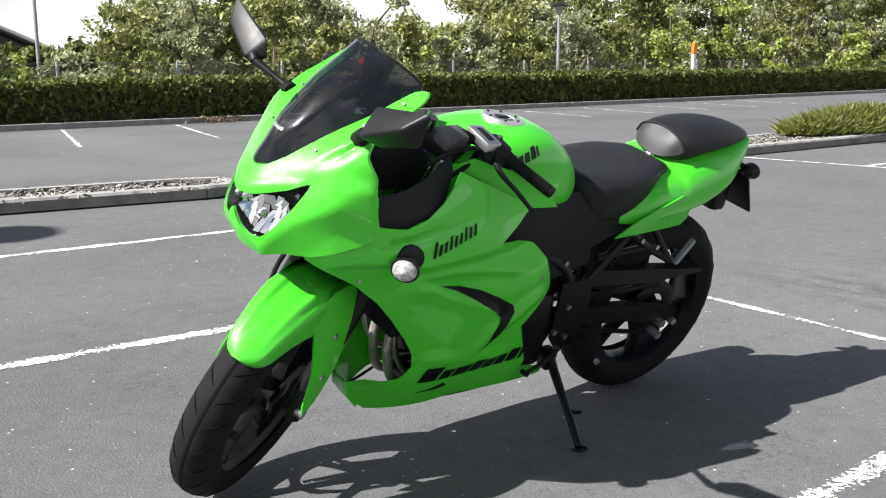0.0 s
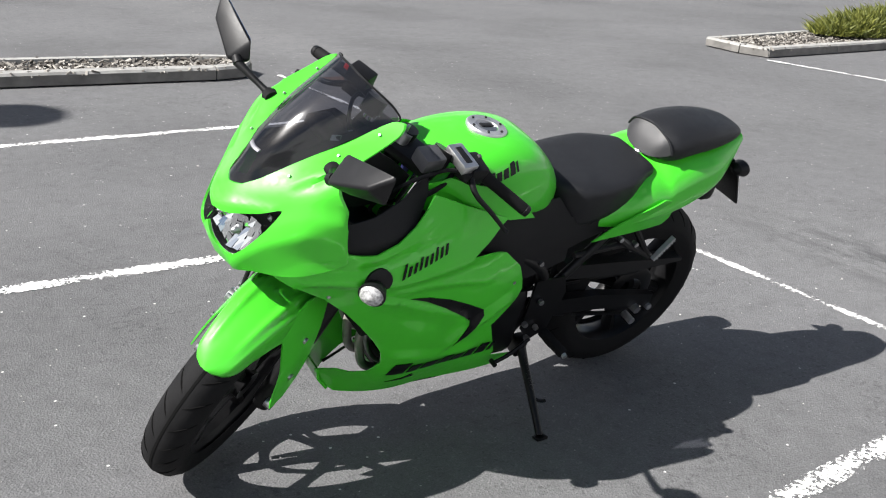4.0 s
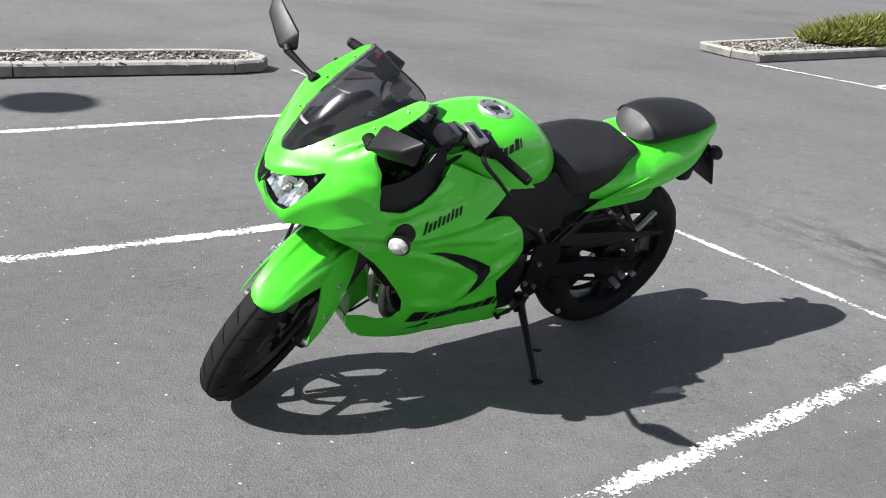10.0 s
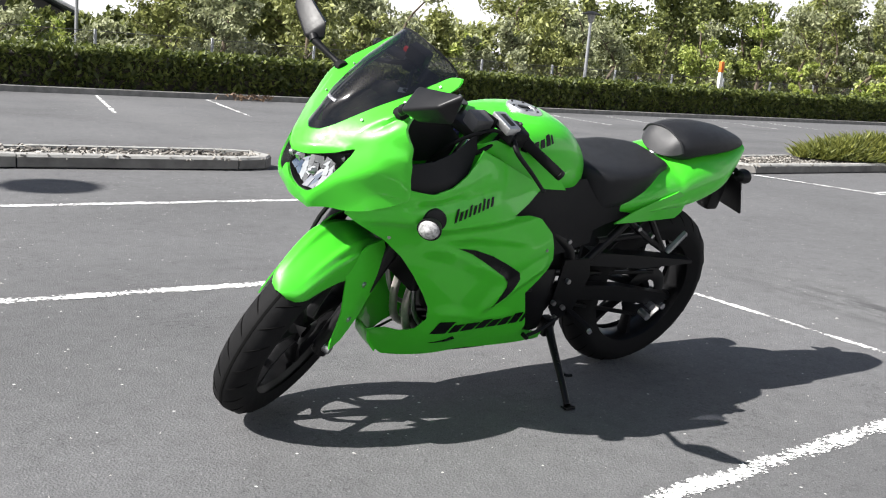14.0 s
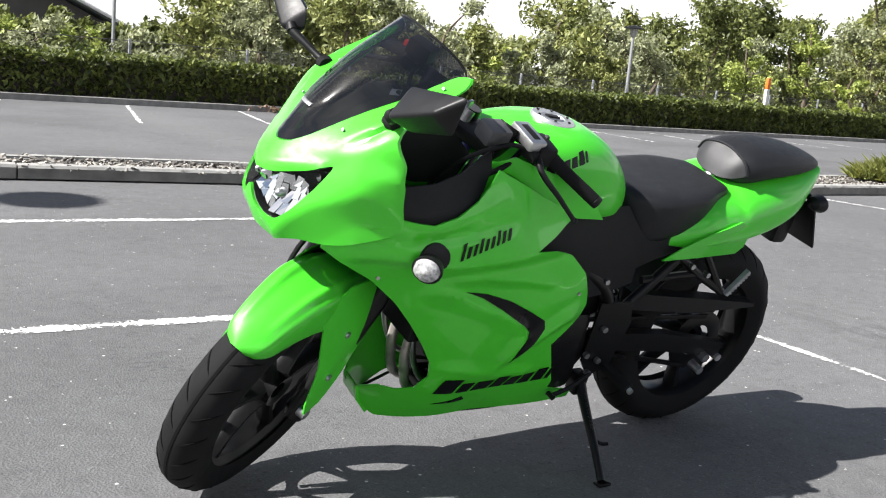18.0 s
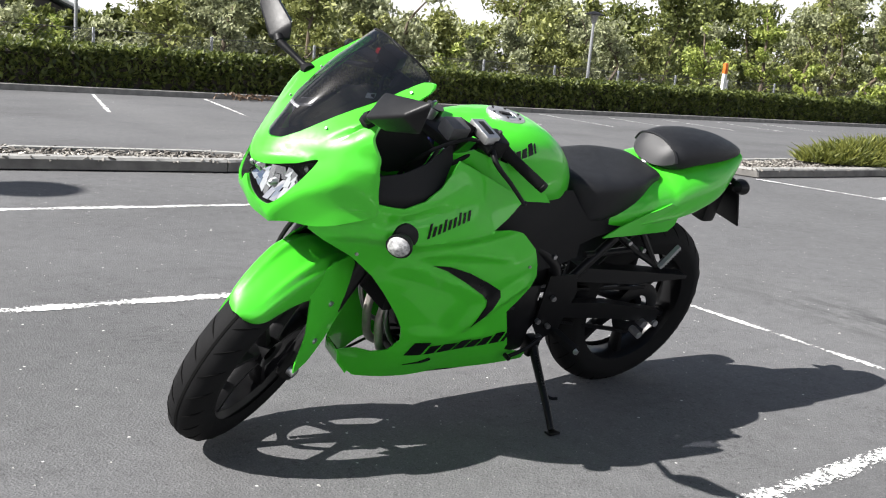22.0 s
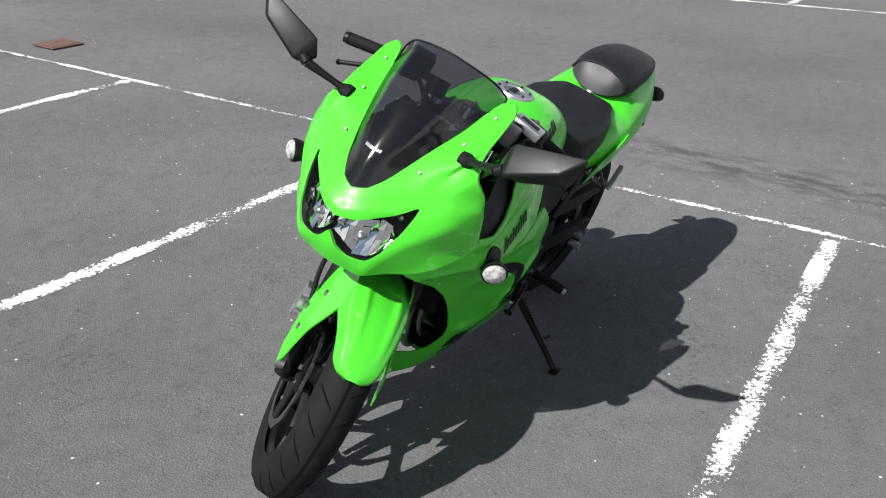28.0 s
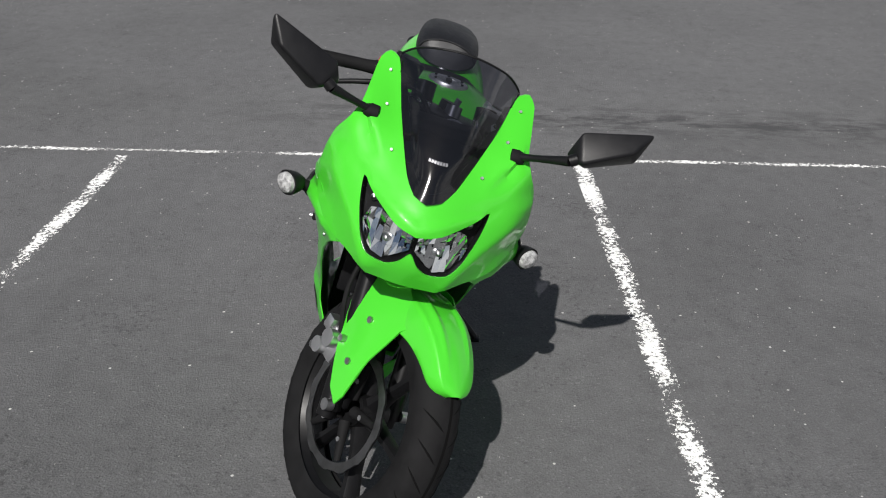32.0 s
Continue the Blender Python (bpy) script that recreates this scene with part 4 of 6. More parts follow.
cowl_outline = [cowl_half[0]] + left + [cowl_half[-1]] + [(-a, b) for a, b in reversed(left)]
part("nose_cowl", sheet(cowl_outline, on_front(), 0.0085, 0.004, [light_hole], 0.7), GREEN, bike)

# windscreen with its dark rim
screen_half = SCREEN_EDGE[1:] + [(0.131, 1.046), (0.118, 1.066), (0.095, 1.086), (0.06, 1.100), (0.03, 1.106)]
screen_outline = [(0, 0.850)] + screen_half + [(0, 1.108)] + [(-a, b) for a, b in reversed(screen_half)]
screen_part = part("windscreen", sheet(screen_outline, on_front(0.006, screen_depth), 0.011, 0.0), SCREEN, bike, "smoked curved plastic windscreen")
screen_part.visible_shadow = True
rim = [on_front(0.006, screen_depth)(a, b, 0) for a, b in [(0.121, 1.024), (0.131, 1.046), (0.118, 1.066), (0.095, 1.086), (0.06, 1.100), (0.03, 1.106), (0, 1.108)]]
rim = rim + [(x, -y, z) for x, y, z in reversed(rim[:-1])]
part("screen_edge", tube(rim, 0.0025, 8), BLACK, screen_part)
skirt_inner = [(0, 0.868), (0.022, 0.875), (0.042, 0.896), (0.058, 0.924), (0.088, 0.985), (0.108, 1.026)]
band = [(0, 0.850)] + SCREEN_EDGE[1:] + list(reversed(skirt_inner)) + [(-a, b) for a, b in skirt_inner[1:]] + [(-a, b) for a, b in reversed(SCREEN_EDGE[1:])]
part("white_patch", sheet([(0.090, 0.985), (0.100, 0.988), (0.097, 0.999), (0.087, 0.996)], on_front(0.002, screen_depth), 0.008, 0.0012), WHITEPAPER, screen_part, "small white patch behind the screen")
part("screen_border", sheet(band, on_front(0.002, screen_depth), 0.011, 0.002), DECAL, screen_part, "black painted border of the screen")
bars = [block_shape((-0.003, -0.021 + 0.006 * k, 0), (0.001, -0.0168 + 0.006 * k, 0.0055), 0.0) for k in range(7)]
part("screen_badge", moved(merge(*bars), lambda p: Vector(on_front(0.0085, screen_depth)(p.y, 0.925 + p.z * 0.9, 0)) + Vector((p.x, 0, 0))), SILVER, screen_part, "small grey bars of a faded badge")
for sy in (1, -1):
    for a, b in ((0.095, 0.909), (0.140, 1.022), (0.128, 0.972)):
        c = Vector((front_depth(a * sy, b), flare(a) * sy, b))
        part("screen_screw", cyl(c, c + Vector((0.0042, 0.0014 * sy, 0.0028)), 0.0032, 10), GALV, bike)

# headlamps: black bowl, chrome reflectors, bulbs, clear lens
lamp = part("headlamp", sheet(light_hole, on_front(-0.045), 0.016, 0.004, (), 0.7), BLACK, bike, "twin headlamp with clear lens")
wall_v, wall_f = [], []
ring = walk_round(light_hole, 0.012, 0.7)
for a, b in ring:
    wall_v += [on_front(-0.0075)(a, b, 0), on_front(-0.046)(a, b, 0)]
k = len(ring)
part("lamp_housing", (wall_v, [(2 * i, 2 * ((i + 1) % k), 2 * ((i + 1) % k) + 1, 2 * i + 1) for i in range(k)]), BLACK, lamp)
BOWL_TOP = [(0.006, 0.784), (0.045, 0.795), (0.080, 0.806), (0.100, 0.800), (0.110, 0.772)]
BOWL_FOOT = [(0.006, 0.758), (0.032, 0.732), (0.050, 0.717), (0.080, 0.719), (0.098, 0.734), (0.110, 0.768)]


def edge_at(line, a):
    return float(np.interp(a, [p[0] for p in line], [p[1] for p in line]))


def reflector_shape(sy):
    """A shallow bowl cut into upright strips, each strip stepped into a few flat mirrors."""
    V, F = [], []
    cuts = [0.006, 0.018, 0.029, 0.041, 0.053, 0.066, 0.079, 0.090, 0.101, 0.110]
    for i, (a0, a1) in enumerate(zip(cuts, cuts[1:])):
        steps = [0, 0.30, 0.62, 1] if i % 2 else [0, 0.42, 0.75, 1]
        for j, (t0, t1) in enumerate(zip(steps, steps[1:])):
            tip = 0.0055 * ((i * 5 + j * 3) % 4 - 2.2)
            for a, t, k in ((a0, t0, -1), (a1, t0, -1), (a1, t1, 1), (a0, t1, 1)):
                b = edge_at(BOWL_FOOT, a) * (1 - t) + edge_at(BOWL_TOP, a) * t
                d = math.hypot((a - 0.058) / 0.056, (b - 0.760) / 0.048)
                V.append((front_depth(a, b) - 0.012 - 0.022 * max(0.0, 1 - d * d) + tip * k * 0.5, flare(a) * sy, b))
            q = len(V) - 4
            F.append((q, q + 1, q + 2, q + 3) if sy > 0 else (q + 3, q + 2, q + 1, q))
    return V, F


for sy in (1, -1):
    part("reflector", reflector_shape(sy), REFLECTOR, lamp, "faceted chrome reflector", smooth=False)
    c = Vector((1.362, 0.056 * sy, 0.757))
    part("bulb", moved(lathe([(0, 0.0005), (0.004, 0.008), (0.016, 0.009), (0.022, 0.005), (0.024, 0.0005)], 14), lambda p: c + Vector((p.y, p.x, p.z))), STEEL, lamp)
    part("position_lamp", moved(lathe([(0, 0.0005), (0.006, 0.008), (0.012, 0.0005)], 12), lambda p: Vector((1.318 + p.y, 0.103 * sy + p.x, 0.812 + p.z))), STEEL, lamp)
part("lamp_lens", sheet(light_hole, on_front(0.001), 0.013, 0.0, (), 0.7), LENS, lamp, "clear lens").visible_shadow = False

# side fairings
SIDE = [(1.312, 0.684), (1.265, 0.656), (1.196, 0.619), (1.13, 0.566), (1.079, 0.511), (1.02, 0.44), (0.985, 0.39), (0.972, 0.345), (0.985, 0.30), (1.015, 0.280), (1.045, 0.278),
        (1.080, 0.245), (1.070, 0.215), (1.045, 0.185), (1.020, 0.170), (0.93, 0.188), (0.80, 0.206), (0.66, 0.212), (0.50, 0.218), (0.50, 0.242), (0.600, 0.272), (0.600, 0.295), (0.635, 0.36), (0.672, 0.43), (0.612, 0.50),
        (0.600, 0.535), (0.618, 0.575), (0.645, 0.625), (0.70, 0.672), (0.755, 0.690), (0.83, 0.700), (0.775, 0.722), (0.705, 0.758), (0.80, 0.80), (0.90, 0.845), (0.965, 0.872),
        (0.985, 0.845), (1.02, 0.815), (1.07, 0.79), (1.13, 0.779), (1.205, 0.788), (1.222, 0.768), (1.280, 0.738), (1.314, 0.708)]
side_l, side_r = both("side_fairing", sheet(SIDE, on_side(), 0.0095, 0.004), GREEN, bike)
SWEEP = [(0.985, 0.607), (0.93, 0.600), (0.86, 0.577), (0.79, 0.543), (0.735, 0.512), (0.728, 0.492), (0.745, 0.455), (0.79, 0.395), (0.772, 0.455), (0.768, 0.482), (0.80, 0.510), (0.87, 0.552), (0.935, 0.588)]
for sd, keep in ((side_l, lambda s: s), (side_r, mirrored)):
    part("black_sweep", keep(sheet(SWEEP, on_side(0.0022), 0.011, 0.0015)), DECAL, sd, "black swept graphic")
    # black sheet on the skin paints the shade inside an open slot
    part("slot_shade", keep(sheet([(0.925, 0.247), (0.880, 0.262), (0.858, 0.276), (0.846, 0.262), (0.87, 0.253)], on_side(0.0022), 0.010, 0.0015)), DECAL, sd, "flat black patch standing for a shaded slot")


def script_bars(x0, z0, x1, z1, widths, height, place, skew=0.25, gap=0.25):
    """Plain slanted bars along a line on the panel, in place of a maker's lettering."""
    total = sum(widths) + gap * (len(widths) - 1)
    s, out = 0.0, []
    d = Vector((x1 - x0, z1 - z0))
    L = d.length
    u = d / L
    n = Vector((-u.y, u.x)) * (1 if u.x > 0 else -1)
    for i, wd in enumerate(widths):
        a, b = s / total * L, (s + wd) / total * L
        h = height * (1.25 if i == 0 else 0.82 + 0.18 * ((i * 7) % 3 == 0))
        q = []
        for t, k in ((a, 0), (b, 0), (b, 1), (a, 1)):
            p = Vector((x0, z0)) + u * (t + skew * h * k) + n * h * k
            q.append((p.x, p.y))
        out.append(sheet(q, place, 0.010, 0.0012))
        s += wd + gap
    return out


for sd, keep in ((side_l, lambda s: s), (side_r, mirrored)):
    for b in script_bars(0.942, 0.291, 0.625, 0.314, [1.2, 0.8, 1.1, 0.8, 0.75, 0.8, 0.8, 0.3], 0.040, on_side(0.003), 0.25, 0.26):
        part("mark_bar", keep(b), DECAL, sd, "black bar of a maker's mark")
    for b in script_bars(1.052, 0.702, 0.925, 0.738, [0.36, 0.42, 0.36, 0.34, 0.36, 0.36, 0.30, 0.36, 0.36], 0.024, on_side(0.003), 0.55, 0.42):
        part("mark_bar", keep(b), DECAL, sd, "thin slanted black bar of a model mark")

OVAL = [(1.118 + 0.036 * math.cos(k * math.pi / 10), 0.712 + 0.030 * math.sin(k * math.pi / 10)) for k in range(20)]
both("signal_foot", sheet(OVAL, on_side(0.006), 0.012, 0.006), BLACK, bike, "black oval foot of the turn signal")
# bolts of the side panels
for x, z in ((0.652, 0.575), (1.19, 0.632)):
    d = side_depth(x, z) + crease(x, z)
    both("panel_bolt", cyl((x, d - 0.002, z), (x, d + 0.0025, z), 0.0048, 12), STEEL, bike)

# dark inner panel in the cut-out below the mirrors
def on_inner(a, b, lift):
    """Just under the fairing's skin, leaning in above its edge."""
    return (a, side_depth(a, b) - 0.009 - 0.45 * max(0.0, b - 0.80) + lift, b)


INNER = [(1.214, 0.770), (1.219, 0.805), (1.216, 0.842), (1.12, 0.846), (1.04, 0.860), (0.955, 0.892), (0.962, 0.858), (0.99, 0.828), (1.03, 0.795), (1.08, 0.772), (1.14, 0.762)]
both("inner_panel", sheet(INNER, on_inner, 0.012), MATT, bike, "grained black inner panel")
both("inner_wall", sheet([(1.19, 0.82), (1.165, 0.94), (1.10, 0.955), (1.03, 0.91), (0.97, 0.86), (1.0, 0.80), (1.10, 0.80)], lambda a, b, l: (a, 0.078 + 0.10 * (a - 1.0) + l, b), 0.03), BLACK, bike)
# instrument pod behind the screen
pod = part("instrument_pod", block((1.11, -0.085, 0.865), (1.18, 0.085, 0.955), 0.02, 3), DASH, bike, "black instrument pod")
for y, r in ((-0.045, 0.030), (0.02, 0.036), (0.066, 0.018)):
    part("dial", moved(lathe([(0, 0.0005), (0, r * 0.9), (0.004, r), (-0.006, r), (-0.006, 0.0005)], 22), lambda p: Vector((1.107 - p.y, y + p.x, 0.918 + p.z))), SILVER if r > 0.03 else BLACK, pod)
part("fairing_stay", merge(tube([(1.30, 0.02, 0.83), (1.2, 0.06, 0.88), (1.12, 0.07, 0.90)], 0.007), tube([(1.30, -0.02, 0.83), (1.2, -0.06, 0.88), (1.12, -0.07, 0.90)], 0.007)), FRAME, bike)
part("dash_panel", sheet([(0, 0.86), (0.05, 0.885), (0.09, 0.93), (0.07, 0.95), (-0.07, 0.95), (-0.09, 0.93), (-0.05, 0.885)], lambda a, b, l: (1.345 - 2.0 * (b - 0.86) + l, a, b - 0.012), 0.02), DASH, bike)

# fuel tank
tank = part("fuel_tank", body([(0.475, 0.050, 0.765, 0.715, 0.73), (0.50, 0.085, 0.805, 0.705, 0.745), (0.545, 0.118, 0.862, 0.70, 0.765), (0.61, 0.138, 0.908, 0.70, 0.79), (0.70, 0.150, 0.926, 0.71, 0.80), (0.79, 0.150, 0.922, 0.73, 0.81), (0.87, 0.138, 0.905, 0.75, 0.82), (0.94, 0.115, 0.875, 0.76, 0.82), (0.985, 0.07, 0.84, 0.77, 0.80)], 2.9, 44, 6), GREEN, bike)
cap_at = lambda p: Vector((0.72, 0, 0.9245)) + Matrix.Rotation(radians(-4), 3, "Y") @ Vector((p.x, p.z, p.y))
part("filler_ring", moved(lathe([(0, 0.028), (0.005, 0.030), (0.006, 0.050), (0.002, 0.053), (-0.01, 0.053), (-0.01, 0.028)], 40), cap_at), ALU, tank, "bare aluminium filler ring")
part("filler_cap", moved(lathe([(-0.004, 0.0005), (0.004, 0.0005), (0.004, 0.026), (0.001, 0.030), (-0.006, 0.030)], 32), cap_at), STEEL, tank, "dark filler cap")
part("lock_flap", moved(block_shape((-0.016, 0.003, -0.008), (0.020, 0.008, 0.008), 0.002), cap_at), BLACK, tank)
for k in range(6):
    a = k * math.pi / 3
    part("cap_bolt", moved(cyl((0.041 * math.cos(a), 0.004, 0.041 * math.sin(a)), (0.041 * math.cos(a), 0.009, 0.041 * math.sin(a)), 0.0035, 8), cap_at), FRAME, tank)


TANK_ROWS = spline([(0.475, 0.050, 0.765, 0.73), (0.50, 0.085, 0.805, 0.745), (0.545, 0.118, 0.862, 0.765), (0.61, 0.138, 0.908, 0.79), (0.70, 0.150, 0.926, 0.80), (0.79, 0.150, 0.922, 0.81), (0.87, 0.138, 0.905, 0.82), (0.94, 0.115, 0.875, 0.82)], 6)


def on_tank(a, b, lift):
    """The tank's left flank over (x, z)."""
    hw, top, mid = (float(np.interp(a, TANK_ROWS[:, 0], TANK_ROWS[:, i])) for i in (1, 2, 3))
    q = min(0.97, max(0.0, (b - mid) / (top - mid)))
    return (a, hw * (1 - q ** 2.9) ** (1 / 2.9) + lift + 0.0025, b)


for keep in (lambda s: s, mirrored):
    for b in script_bars(0.865, 0.834, 0.700, 0.880, [1.2, 0.8, 1.1, 0.8, 0.75, 0.8, 0.8, 0.3], 0.023, on_tank, 0.3, 0.32):
        part("mark_bar", keep(b), DECAL, tank, "black bar of a maker's mark")
both("knee_panel", sheet([(0.975, 0.86), (0.90, 0.845), (0.80, 0.795), (0.70, 0.752), (0.62, 0.748), (0.66, 0.79), (0.78, 0.85), (0.90, 0.885)], lambda a, b, l: (a, 0.150 + 0.10 * max(0, 0.84 - b) - 0.2 * max(0, a - 0.85) + l, b), 0.016), GREEN, bike)

# seats and tail
part("rider_seat", body([(0.497, 0.060, 0.765, 0.70, 0.735), (0.475, 0.095, 0.785, 0.68, 0.735), (0.43, 0.134, 0.790, 0.652, 0.735), (0.37, 0.145, 0.792, 0.660, 0.748), (0.30, 0.142, 0.798, 0.682, 0.762), (0.255, 0.134, 0.802, 0.700, 0.772), (0.20, 0.108, 0.805, 0.74, 0.780), (0.160, 0.092, 0.804, 0.75, 0.782), (0.149, 0.074, 0.800, 0.76, 0.782)], 4.8, 40, 5), VINYL, bike, "black vinyl rider seat")
tail = part("tail_cowl", body([(0.36, 0.134, 0.730, 0.655, 0.665), (0.3, 0.154, 0.765, 0.652, 0.668), (0.25, 0.168, 0.786, 0.652, 0.680), (0.2, 0.171, 0.797, 0.655, 0.690), (0.137, 0.167, 0.800, 0.660, 0.696), (0.1, 0.165, 0.817, 0.665, 0.702), (0.02, 0.157, 0.836, 0.690, 0.718), (-0.08, 0.138, 0.845, 0.738, 0.752), (-0.16, 0.098, 0.855, 0.790, 0.800), (-0.215, 0.064, 0.863, 0.830, 0.840)], 2.3, 44, 5), GREEN, bike)
wing_depth = field([(0.38, 0.640, 0.152), (0.30, 0.68, 0.154), (0.20, 0.70, 0.156), (0.10, 0.655, 0.134), (0.20, 0.648, 0.144), (0.12, 0.72, 0.147)])
both("tail_wing", sheet([(0.385, 0.636), (0.33, 0.672), (0.25, 0.715), (0.16, 0.745), (0.09, 0.72), (0.085, 0.66), (0.105, 0.640), (0.20, 0.640), (0.30, 0.636)], lambda a, b, l: (a, wing_depth(a, b) + 0.014 + l, b), 0.013), GREEN, tail)
part("seat_lock", moved(lathe([(0, 0.0005), (0.006, 0.0005), (0.007, 0.012), (0.004, 0.016), (-0.008, 0.016)], 18), lambda p: Vector((0.138, p.x, 0.801)) + Vector((p.z * 0.8 + p.y * 0.3, 0, p.y * 0.9 - p.z * 0.15))), ALU, tail, "round bright metal seat lock")
pillion = part("pillion_seat", moved(body([(0.132, 0.031, 0.866, 0.836, 0.848), (0.122, 0.075, 0.893, 0.828, 0.854), (0.09, 0.097, 0.912, 0.830, 0.858), (0.03, 0.102, 0.924, 0.848, 0.868), (-0.05, 0.098, 0.926, 0.858, 0.876), (-0.12, 0.087, 0.920, 0.866, 0.882), (-0.17, 0.072, 0.912, 0.872, 0.886), (-0.205, 0.053, 0.902, 0.874, 0.886), (-0.216, 0.026, 0.892, 0.878, 0.884)], 2.7, 40, 5), lambda p: p - Vector((0, 0, 0.026))), VINYL, bike, "black vinyl pillion pad")
pf = field([(0, 0.90, 0.118), (0, 0.86, 0.136), (0.08, 0.885, 0.116), (0.10, 0.88, 0.100), (-0.08, 0.885, 0.116), (-0.10, 0.88, 0.100), (0.05, 0.855, 0.134), (-0.05, 0.855, 0.134), (0, 0.92, 0.102)])
part("pad_front", sheet([(0, 0.845), (0.045, 0.847), (0.082, 0.858), (0.103, 0.876), (0.085, 0.900), (0.045, 0.915), (0, 0.919), (-0.045, 0.915), (-0.085, 0.900), (-0.103, 0.876), (-0.082, 0.858), (-0.045, 0.847)], lambda a, b, l: (pf(a, b) + 0.011 + l, a * 0.88, b - 0.037), 0.012, 0.006, bend=1.0), VINYL_GREY, pillion, "brushed grey front face of the pad")
piping = [(pf(a, b) + 0.013, a * 0.88, b - 0.037) for a, b in [(-0.106, 0.874), (-0.087, 0.901), (-0.045, 0.917), (0, 0.921), (0.045, 0.917), (0.087, 0.901), (0.106, 0.874)]]
part("piping", tube(piping, 0.0035, 8), VINYL, pillion)
# rear light, mudguard, plate, rear signals
part("tail_lamp", block((-0.232, -0.045, 0.815), (-0.195, 0.045, 0.852), 0.01), RED, bike, "red tail lamp")
guard = part("rear_mudguard", merge(block_shape((-0.20, -0.06, 0.72), (-0.06, 0.06, 0.83), 0.02), block_shape((-0.25, -0.03, 0.60), (-0.19, 0.03, 0.77), 0.015)), BLACK, bike, "black plastic mudguard")
plate = part("plate_holder", moved(block_shape((-0.004, -0.085, -0.075), (0.004, 0.085, 0.075), 0.004), lambda p: Vector((-0.268, 0, 0.680)) + Matrix.Rotation(radians(28), 3, "Y") @ p), BLACK, bike)
part("number_plate", moved(block_shape((-0.0015, -0.08, -0.07), (0.0015, 0.08, 0.07), 0.001), lambda p: Vector((-0.276, 0, 0.680)) + Matrix.Rotation(radians(28), 3, "Y") @ p), WHITEPAPER, plate, "white number plate facing backwards")
for sy in (1, -1):
    sg = part("rear_signal", moved(lathe([(0, 0.0005), (0.012, 0.014), (0.017, 0.023), (0.010, 0.0245), (-0.014, 0.018), (-0.024, 0.0005)], 20), lambda p: Vector((-0.205 - p.y, 0.100 * sy + p.x * 1.25, 0.765 + p.z))), BLACK, bike, "black rear turn signal")
    part("stem", cyl((-0.20, 0.06 * sy, 0.775), (-0.205, 0.095 * sy, 0.767), 0.009), BLACK, sg)

# black side covers, frame, engine
cover = field([(0.83, 0.70, 0.168), (0.70, 0.75, 0.148), (0.50, 0.755, 0.115), (0.38, 0.64, 0.145), (0.42, 0.56, 0.135), (0.55, 0.52, 0.140), (0.62, 0.60, 0.150), (0.68, 0.67, 0.158), (0.50, 0.66, 0.138)])
both("side_cover", sheet([(0.835, 0.698), (0.77, 0.728), (0.70, 0.758), (0.58, 0.757), (0.50, 0.758), (0.45, 0.70), (0.385, 0.675), (0.30, 0.70), (0.29, 0.655), (0.385, 0.625), (0.43, 0.60), (0.42, 0.555), (0.50, 0.528), (0.555, 0.522), (0.60, 0.56), (0.650, 0.615), (0.71, 0.652), (0.78, 0.674), (0.86, 0.682)], lambda a, b, l: (a, cover(a, b) - 0.006 + l, b), 0.016), MATT, bike, "matt black side cover")
both("cover_bolt", cyl((0.512, 0.125, 0.565), (0.512, 0.140, 0.565), 0.007, 12), STEEL, bike)
for sy in (1, -1):
    part("frame_tube", merge(tube([(1.02, 0.03 * sy, 0.80), (0.80, 0.11 * sy, 0.68), (0.60, 0.12 * sy, 0.60), (0.47, 0.115 * sy, 0.50), (0.45, 0.11 * sy, 0.32)], 0.020),
                             tube([(0.53, 0.11 * sy, 0.60), (0.30, 0.10 * sy, 0.69), (0.0, 0.07 * sy, 0.78)], 0.013), tube([(0.45, 0.115 * sy, 0.42), (0.33, 0.115 * sy, 0.55), (0.18, 0.10 * sy, 0.69)], 0.014)), FRAME, bike)
    part("heel_plate", sheet([(0.50, 0.50), (0.40, 0.50), (0.375, 0.44), (0.40, 0.31), (0.46, 0.28), (0.50, 0.33)], lambda a, b, l: (a, (0.135 + l) * sy, b), 0.03, 0.006), FRAME, bike)
engine = part("engine_block", merge(block_shape((0.50, -0.13, 0.24), (0.86, 0.13, 0.47), 0.03), block_shape((0.70, -0.12, 0.40), (0.90, 0.12, 0.64), 0.02), block_shape((0.58, -0.09, 0.19), (0.90, 0.09, 0.27), 0.03)), FRAME, bike, "black engine block")
part("air_box", block((0.46, -0.105, 0.44), (0.73, 0.105, 0.645), 0.03, 2), BLACK, engine)
part("clutch_cover", moved(lathe([(0, 0.0005), (0.025, 0.0005), (0.025, 0.06), (0.018, 0.078), (0, 0.085)], 28), lambda p: Vector((0.56 + p.x, 0.10 + p.y, 0.36 + p.z))), BLACK, engine)
for k in range(5):
    part("cylinder_fin", block((0.60, -0.140, 0.40 + 0.022 * k), (0.69, 0.140, 0.408 + 0.022 * k), 0.002, 1), BLACK, engine)
part("radiator", block((1.00, -0.12, 0.42), (1.03, 0.12, 0.66), 0.006), BLACK, bike, "black radiator")
